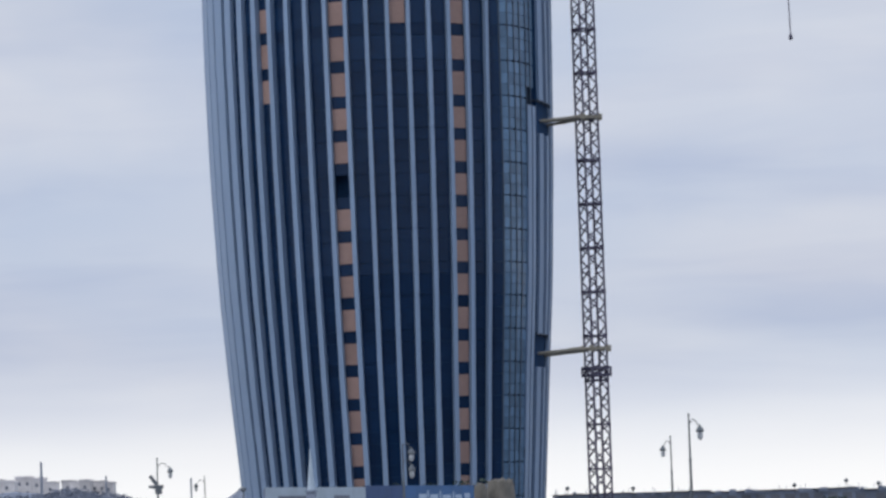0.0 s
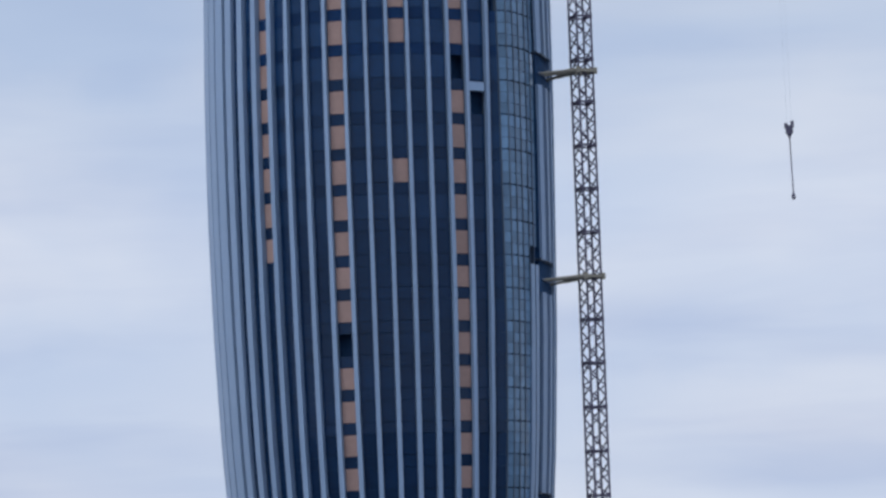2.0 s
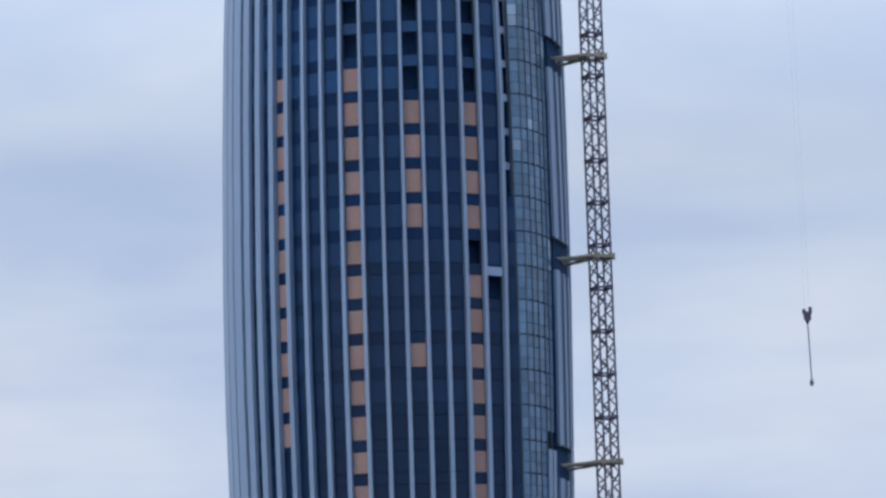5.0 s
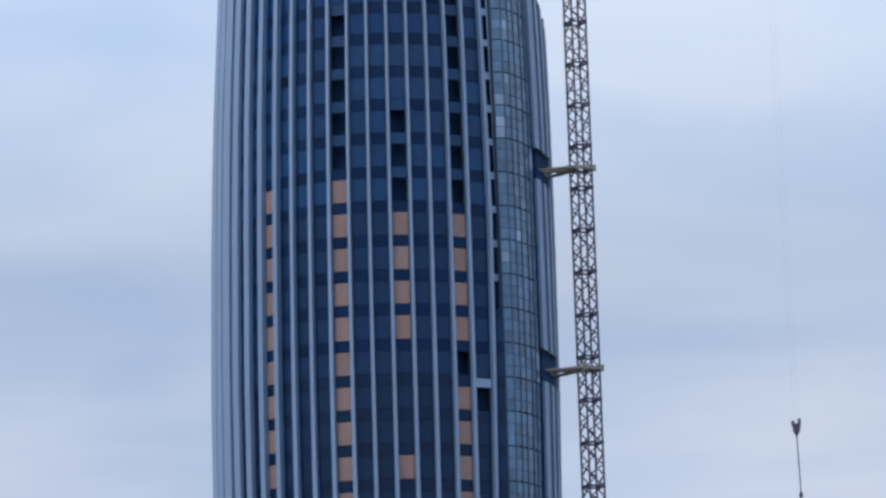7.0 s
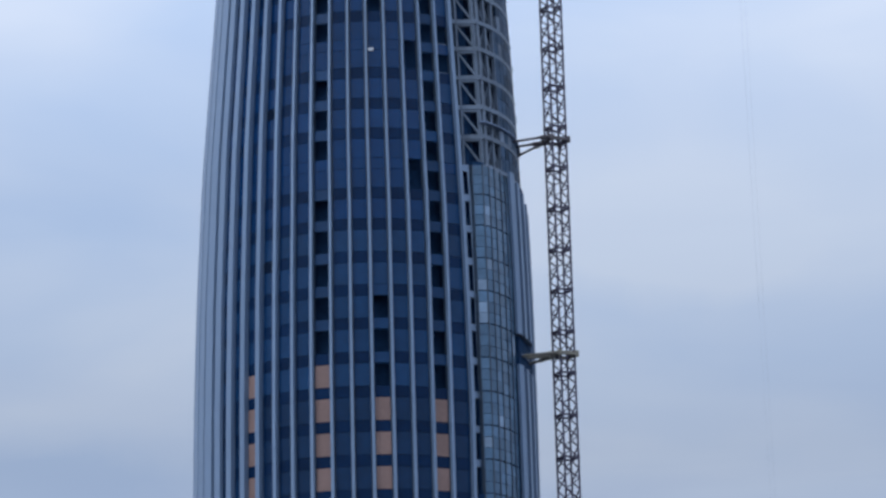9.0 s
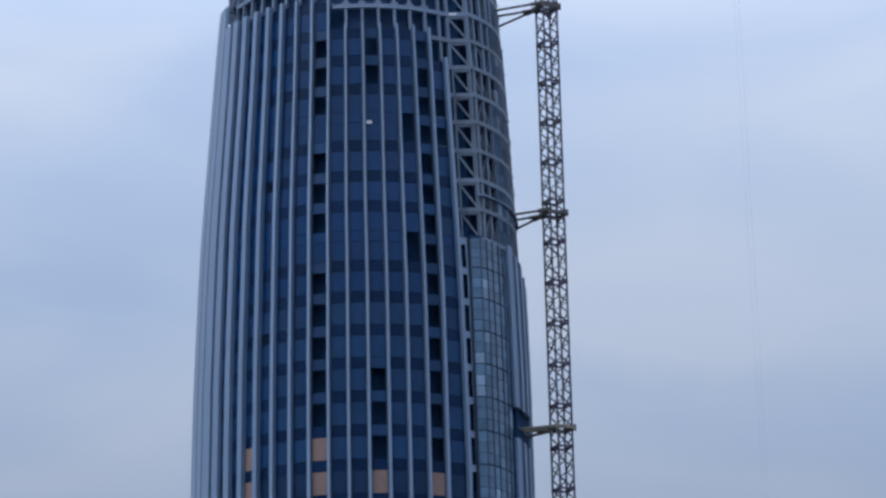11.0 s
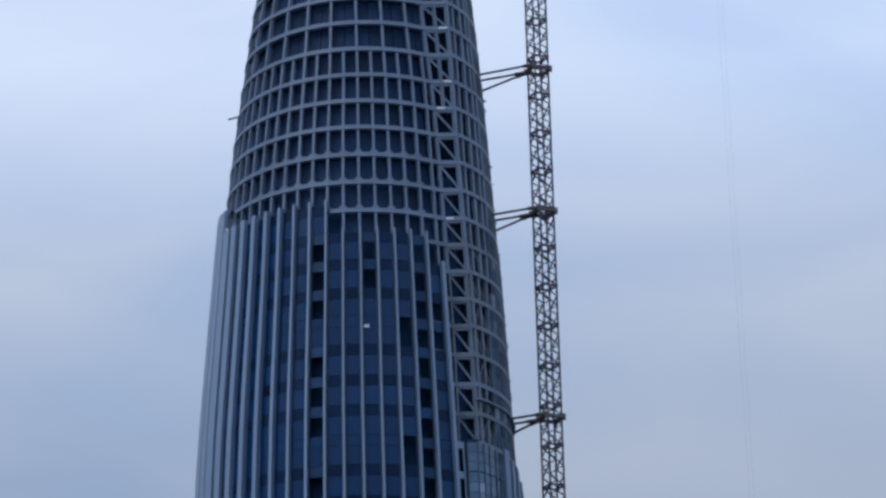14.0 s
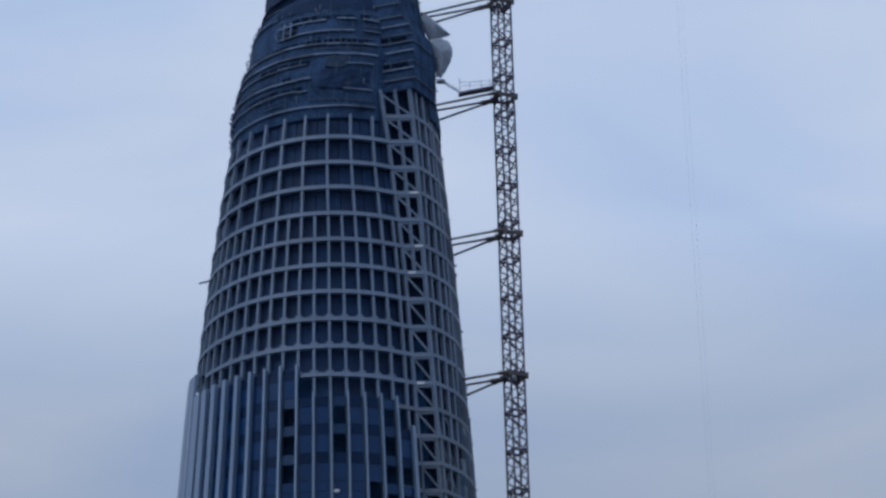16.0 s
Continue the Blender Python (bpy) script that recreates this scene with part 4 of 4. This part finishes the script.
M_ROOF = surface("dark_roof_edge", (0.05, 0.055, 0.07), 0.8, 0, 0.3)
M_LEAF = surface("dark_foliage", (0.05, 0.068, 0.055), 0.9, 0, 0.5, 2, 9, gloss=0.1)


def street_lamp(x, y, height, arms, label, camera_box=0.0):
    """arms: (reach along x, drop below the top) of each lantern."""
    lamp = thing("street_lamp", label, "street lamp", (x, y, 0), group="street lamps")
    pole = Soup().lathe((0, 0, 0), ((0.22, 0), (0.22, 0.5), (0.12, 0.7), (0.09, height * 0.6), (0.11, height * 0.6 + 0.05), (0.11, height * 0.6 + 0.2),
                                    (0.075, height * 0.6 + 0.3), (0.06, height - 0.2), (0.09, height - 0.1), (0.02, height)), 10)
    part("pole", pole.mesh("pole", M_ROAD_POLE), lamp)
    for reach, drop in arms:
        side = 1 if reach > 0 else -1
        arm = Soup()
        pts = []
        for i in range(9):
            f = i / 8
            pts.append(Vector((reach * f, 0, height - drop + 0.55 + 0.42 * math.sin(math.pi * min(1, f * 1.15)) - 0.12 * f)))
        for p, q in zip(pts, pts[1:]):
            arm.beam(p, q, 0.075, 6)
        bracket = part("bracket", arm.mesh("bracket", M_ROAD_POLE), lamp)
        base = height - drop
        part("lantern_cap", Soup().lathe((reach, 0, base - 0.05), ((0.10, 0.0), (0.30, 0.02), (0.30, 0.12), (0.24, 0.30), (0.10, 0.42), (0.05, 0.60)), 12).mesh("lantern_cap", M_ROAD_POLE), bracket)
        part("lantern_globe", Soup().lathe((reach, 0, base - 0.62), ((0.05, 0.0), (0.16, 0.08), (0.21, 0.3), (0.17, 0.58)), 12).mesh("lantern_globe", M_GLOBE), bracket)
    if camera_box:
        c = Soup().box(-0.55, -0.2, camera_box - 0.2, 0.55, 0.2, camera_box + 0.15).box(-0.25, -0.25, camera_box - 0.75, 0.4, 0.25, camera_box - 0.1)
        c.beam((-0.1, 0, camera_box + 0.2), (-0.75, 0, camera_box + 1.1), 0.35).beam((-0.9, 0, camera_box), (-0.5, 0, camera_box), 0.25)
        part("camera_box", c.mesh("camera_box", M_ROAD_POLE), lamp, "dark cluster of sensor boxes")
    return lamp


street_lamp(17.6, 243.3, 9.0, ((0.79, 1.4),), "tall iron street lamp with one hanging lantern")
street_lamp(20.8, 312.3, 9.0, ((-0.75, 1.4),), "iron street lamp with one hanging lantern behind the fence")
street_lamp(-29.2, 330.0, 9.0, ((1.28, 1.5),), "iron street lamp carrying dark sensor boxes", 6.1)
street_lamp(-33.5, 451.0, 9.0, ((-1.2, 1.5),), "distant iron street lamp with one hanging lantern")
street_lamp(-3.86, 270.0, 8.1, ((0.7, 0.85), (0.7, 2.2)), "slim street lamp with two pale lanterns before the tower")
for x, y, h, r, label in ((-36.6, 467.0, 9.0, 0.14, "pale slim flag pole"), (-41.0, 332.0, 9.0, 0.14, "plain grey street pole"), (-44.1, 424.0, 9.0, 0.12, "plain thin street pole")):
    p = thing("street_pole", label, "pole", (x, y, 0), group="street poles")
    part("shaft", Soup().lathe((0, 0, 0), ((r * 1.6, 0), (r * 1.6, 0.4), (r, 0.5), (r * 0.85, h - 0.05), (r * 0.6, h)), 10).mesh("shaft", M_DEPOT), p)
p = thing("globe_lamp", "short post lamp with a dark round head", "lamp", (-18.8, 300.0, 0))
part("post", Soup().lathe((0, 0, 0), ((0.12, 0), (0.07, 0.4), (0.06, 5.05)), 8).mesh("post", M_ROAD_POLE), p)
part("head", Soup().lathe((0, 0, 4.98), ((0.1, 0.0), (0.24, 0.1), (0.3, 0.22), (0.22, 0.36), (0.05, 0.42)), 12).mesh("head", M_ROAD_POLE), p)

# site hoarding
H0, H1, HT = Vector((-15.9, 284.0, 0)), Vector((2.25, 336.0, 0)), 5.1
way = (H1 - H0).normalized()
length = (H1 - H0).length
hoarding = thing("site_hoarding", "tall site hoarding with white and blue printed boards", "hoarding", H0)
heading = math.atan2(way.y, way.x)
hoarding.rotation_euler = (0, 0, heading)
for i in range(16):
    a, b = length * i / 16, length * (i + 1) / 16
    f = (i + 0.5) / 16
    m = M_BOARD_WHITE if f < 0.41 else M_BOARD_BLUE if f < 0.62 else M_BOARD_BLUE_PALE
    top = HT + (0.12 if f > 0.41 else 0.0)
    part("board", Soup().box(a + 0.015, -0.04, 0.15, b - 0.015, 0.04, top).mesh("board", m), hoarding)
    part("post", Soup().box(a - 0.05, 0.05, 0, a + 0.05, 0.2, HT - 0.1).mesh("post", M_DEPOT), hoarding)
for f0, f1, z0, z1 in ((0.70, 0.74, 3.9, 4.4), (0.745, 0.752, 3.9, 4.75), (0.76, 0.80, 3.9, 4.35), (0.81, 0.817, 3.9, 4.7), (0.825, 0.87, 3.9, 4.3), (0.88, 0.887, 3.9, 4.55), (0.895, 0.93, 3.9, 4.3), (0.945, 0.975, 3.9, 4.45)):
    part("printed_bar", Soup().box(length * f0, -0.06, z0, length * f1, -0.045, z1).mesh("printed_bar", M_PRINT), hoarding)
for f0, f1 in ((0.05, 0.17), (0.29, 0.36)):
    part("printed_bar", Soup().box(length * f0, -0.06, 4.0, length * f1, -0.045, 4.35).mesh("printed_bar", M_PRINT_GREY), hoarding)

# low bushes between the hoarding and the tower
bush_rng = random.Random(21)
for i, (x, y, w, top) in enumerate(((-9.6, 352.0, 1.6, 5.6), (-5.4, 352.0, 2.0, 5.9), (-2.0, 352.0, 1.6, 5.7), (1.0, 352.0, 1.6, 5.9), (3.4, 354.0, 1.3, 6.0))):
    bush = thing("bush", "dark green bush behind the site hoarding", "bush", (x, y, 0), group="bushes behind the hoarding")
    part("stem", Soup().beam((0, 0, 0), (0.1, 0, top - 1.2), 0.16, 8, 0.07).beam((0.05, 0, 2.0), (-0.5, 0.2, top - 0.8), 0.08, 6, 0.03).mesh("stem", M_ROOF), bush)
    s = Soup()
    for j in range(240):
        h = bush_rng.uniform(1.0, top)
        reach = w * math.sqrt(max(0.05, 1 - ((h - top * 0.55) / (top * 0.5)) ** 2))
        c = Vector((bush_rng.gauss(0, 0.5) * reach, bush_rng.gauss(0, 0.4) * reach, h))
        d1 = Vector((bush_rng.uniform(-1, 1), bush_rng.uniform(-1, 1), bush_rng.uniform(-1, 1))).normalized() * 0.24
        d2 = d1.cross(Vector((bush_rng.uniform(-1, 1), 0.3, bush_rng.uniform(-1, 1)))).normalized() * 0.13
        b = len(s.v)
        s.v += [tuple(c + d1), tuple(c + d2), tuple(c - d1), tuple(c - d2)]
        s.f.append((b, b + 1, b + 2, b + 3))
    part("foliage", s.mesh("foliage", M_LEAF), bush)

# white spike on a plinth before the hoarding
spike = thing("white_spike", "slender white tapering spike on a grey plinth", "monument", (-11.7, 277.0, 0))
part("shaft", Soup().lathe((0, 0, 4.6), ((0.36, 0), (0.29, 0.6), (0.14, 2.2), (0.04, 3.5)), 10).mesh("shaft", M_BOARD_WHITE), spike)
part("plinth", Soup().box(-0.4, -0.4, 0, 0.4, 0.4, 4.5).box(-0.5, -0.5, 4.5, 0.5, 0.5, 4.65).mesh("plinth", M_DEPOT), spike)


def mound(name, label, category, cx, cy, rx, ry, top, material, seed, rough=0.16, kind="", steep=1.0):
    """A low uneven heap or hill on the ground."""
    s = Soup()
    n = 36
    for j in range(n + 1):
        for i in range(n + 1):
            u, v = 2 * i / n - 1, 2 * j / n - 1
            r = min(1.0, math.hypot(u, v))
            h = min(1.0, (math.cos(math.pi * r) + 1) / 2 * steep)
            h *= 1 + rough * 2 * noise.noise((u * 4 + seed, v * 4, seed)) + rough * noise.noise((u * 13, v * 13 + seed, 2))
            s.v.append((rx * u, ry * v, max(-0.2, top * h) - 0.05))
    s.f = [(j * (n + 1) + i, j * (n + 1) + i + 1, (j + 1) * (n + 1) + i + 1, (j + 1) * (n + 1) + i) for j in range(n) for i in range(n)]
    ob = new(name, s.mesh(name, material))
    ob.location = (cx, cy, 0)
    return tagged(ob, label, category, kind=kind)


mound("rubble_heap", "pale sandy heap of rubble by the hoarding", "heap", 5.1, 344.0, 2.3, 4.5, 5.7, M_SAND, 3.0, 0.05, steep=2.6)
mound("rubble_heap", "small sandy heap of rubble by the hoarding", "heap", 2.9, 340.0, 1.3, 3.0, 5.2, M_SAND, 5.0, 0.05, steep=2.2)
mound("hill", "low dark scrubby hill below the houses", "hill", -118.0, 900.0, 58.0, 70.0, 13.6, M_HILL_HAZE, 1.0, 0.08, "structure")
mound("hill", "low dark hill behind the tower", "hill", -42.0, 700.0, 22.0, 30.0, 9.3, M_HILL_HAZE, 7.0, 0.1, "structure")


def house(x, y, w, d, z0, z1, cols, rows):
    h = thing("house", "small flat-roofed whitewashed house on the hill", "house", (x, y, 0), group="hillside houses")
    part("wall", Soup().box(-w / 2, -d / 2, 4.0, w / 2, d / 2, z1).mesh("wall", M_HOUSE), h)
    part("parapet", Soup().box(-w / 2 - 0.2, -d / 2 - 0.2, z1, w / 2 + 0.2, -d / 2 + 0.15, z1 + 0.5).box(-w / 2 - 0.2, d / 2 - 0.15, z1, w / 2 + 0.2, d / 2 + 0.2, z1 + 0.5).mesh("parapet", M_HOUSE), h)
    for i in range(cols):
        for j in range(rows):
            cx, cz = -w / 2 + w * (i + 0.5) / cols, z1 - 1.7 - j * 2.6
            part("window", Soup().box(cx - 0.4, -d / 2 - 0.03, cz - 0.5, cx + 0.4, -d / 2 + 0.1, cz + 0.5).mesh("window", M_HOUSE_DARK), h)


for az, w, z1, cols in ((-0.1375, 5.0, 17.2, 2), (-0.1335, 4.4, 16.6, 1), (-0.1285, 4.6, 17.9, 2), (-0.1245, 4.2, 17.4, 1), (-0.1205, 3.6, 15.9, 1), (-0.1152, 3.4, 16.4, 1), (-0.1128, 3.2, 15.6, 1), (-0.1100, 3.0, 16.0, 1), (-0.1060, 4.0, 15.7, 2), (-0.1030, 2.8, 15.2, 1)):
    y = 925 + 14 * math.sin(az * 1900)
    house(az * y, y, w, 7.0, 4, z1, cols, 2)

# low sheds, hedge and posts to the other side
for i, (x0, x1, y, h) in enumerate(((15.5, 27.0, 500, 4.9), (27.6, 40.0, 512, 4.9), (40.6, 52.0, 520, 4.7), (52.6, 64.0, 526, 4.7), (64.6, 80.0, 535, 4.4))):
    shed = thing("shed", "long low grey-blue shed with a dark roof edge", "shed", ((x0 + x1) / 2, y, 0), group="low sheds")
    half = (x1 - x0) / 2
    part("wall", Soup().box(-half, 0, 0, half, 8, h).mesh("wall", M_DEPOT), shed)
    part("roof_edge", Soup().box(-half - 0.2, -0.3, h, half + 0.2, 8.3, h + 0.15).mesh("roof_edge", M_ROOF), shed)
    for j in range(5):
        cx = -half + (j + 0.5) * half * 2 / 5
        part("window", Soup().box(cx - 0.9, -0.05, h - 1.6, cx + 0.6, 0.1, h - 0.6).mesh("window", M_HOUSE_DARK), shed)
rng = random.Random(9)
tufts = Soup()
for i in range(260):
    f = rng.random()
    x, y = 13.5 + f * 70, 480 + f * 45 + rng.uniform(-2, 2)
    z = 1.9 + 0.7 * noise.noise((x * 0.15, 3, 1)) + rng.uniform(-0.9, 0.55) + 0.6 * max(0, math.sin(x * 0.35))
    for q in range(5):
        c = Vector((x + rng.uniform(-0.5, 0.5), y + rng.uniform(-0.4, 0.4), z + rng.uniform(-0.4, 0.5)))
        d1 = Vector((rng.uniform(-1, 1), rng.uniform(-1, 1), rng.uniform(-1, 1))).normalized() * 0.35
        d2 = d1.cross(Vector((rng.uniform(-1, 1), 0.3, rng.uniform(-1, 1)))).normalized() * 0.25
        b = len(tufts.v)
        tufts.v += [tuple(c + d1), tuple(c + d2), tuple(c - d1), tuple(c - d2)]
        tufts.f.append((b, b + 1, b + 2, b + 3))
for i in range(26):
    x = 13.5 + i * 2.8
    tufts.box(x, 480 + (x - 13.5) * 0.64, 0, x + 2.7, 481.5 + (x - 13.5) * 0.64, 1.6 + 0.4 * noise.noise((x * 0.3, 0, 4)))
tagged(new("hedge", tufts.mesh("hedge", M_LEAF)), "dark uneven hedge along the low sheds", "hedge", kind="stuff")
for x, y, z in ((15.4, 440, 5.5), (24.1, 440, 5.2), (45.5, 440, 4.9), (52.4, 440, 5.3), (60.5, 470, 5.0)):
    p = thing("garden_lamp", "thin post lamp with a small dark globe", "lamp", (x, y, 0), group="garden lamps")
    part("post", Soup().lathe((0, 0, 0), ((0.1, 0), (0.05, 0.3), (0.04, z - 0.3)), 8).mesh("post", M_ROAD_POLE), p)
    part("head", Soup().lathe((0, 0, z - 0.35), ((0.08, 0), (0.26, 0.15), (0.3, 0.3), (0.2, 0.5), (0.05, 0.58)), 10).mesh("head", M_ROAD_POLE), p)

# thin clutter along the shed roofs
clutter = Soup()
for i in range(110):
    f = rng.random()
    x, y = 15.6 + f * 62, 502 + f * 34
    h = 4.95 - f * 0.5
    if rng.random() < 0.55:
        clutter.beam((x, y, h - 0.3), (x + rng.uniform(-0.1, 0.1), y, h + rng.uniform(0.2, 1.0)), 0.07)
    else:
        w = rng.uniform(0.3, 1.2)
        clutter.box(x, y, h - 0.3, x + w, y + 0.8, h + rng.uniform(0.1, 0.45))
tagged(new("roof_clutter", clutter.mesh("roof_clutter", M_DEPOT)), "thin posts and vents along the shed roofs", "clutter", kind="stuff")
# scrub on the hill crest before the houses
scrub = Soup()
for i in range(700):
    az = rng.uniform(-0.142, -0.086)
    y = rng.uniform(860, 905)
    crest = float(np.interp(az, (-0.14, -0.126, -0.1156, -0.102, -0.0935, -0.086), (12.0, 11.6, 13.2, 11.6, 9.8, 7.0)))
    c0 = Vector((az * y, y, crest + rng.uniform(-2.2, 0.2) + 0.5 * noise.noise((az * 300, 1, 2))))
    for q in range(6):
        c = c0 + Vector((rng.uniform(-0.9, 0.9), rng.uniform(-0.9, 0.9), rng.uniform(-0.6, 0.7)))
        d1 = Vector((rng.uniform(-1, 1), rng.uniform(-1, 1), rng.uniform(-1, 1))).normalized() * 0.42
        d2 = d1.cross(Vector((rng.uniform(-1, 1), 0.3, rng.uniform(-1, 1)))).normalized() * 0.32
        b = len(scrub.v)
        scrub.v += [tuple(c + d1), tuple(c + d2), tuple(c - d1), tuple(c - d2)]
        scrub.f.append((b, b + 1, b + 2, b + 3))
tagged(new("scrub", scrub.mesh("scrub", M_HILL_HAZE)), "dark scrub along the hill crest", "scrub", kind="stuff")
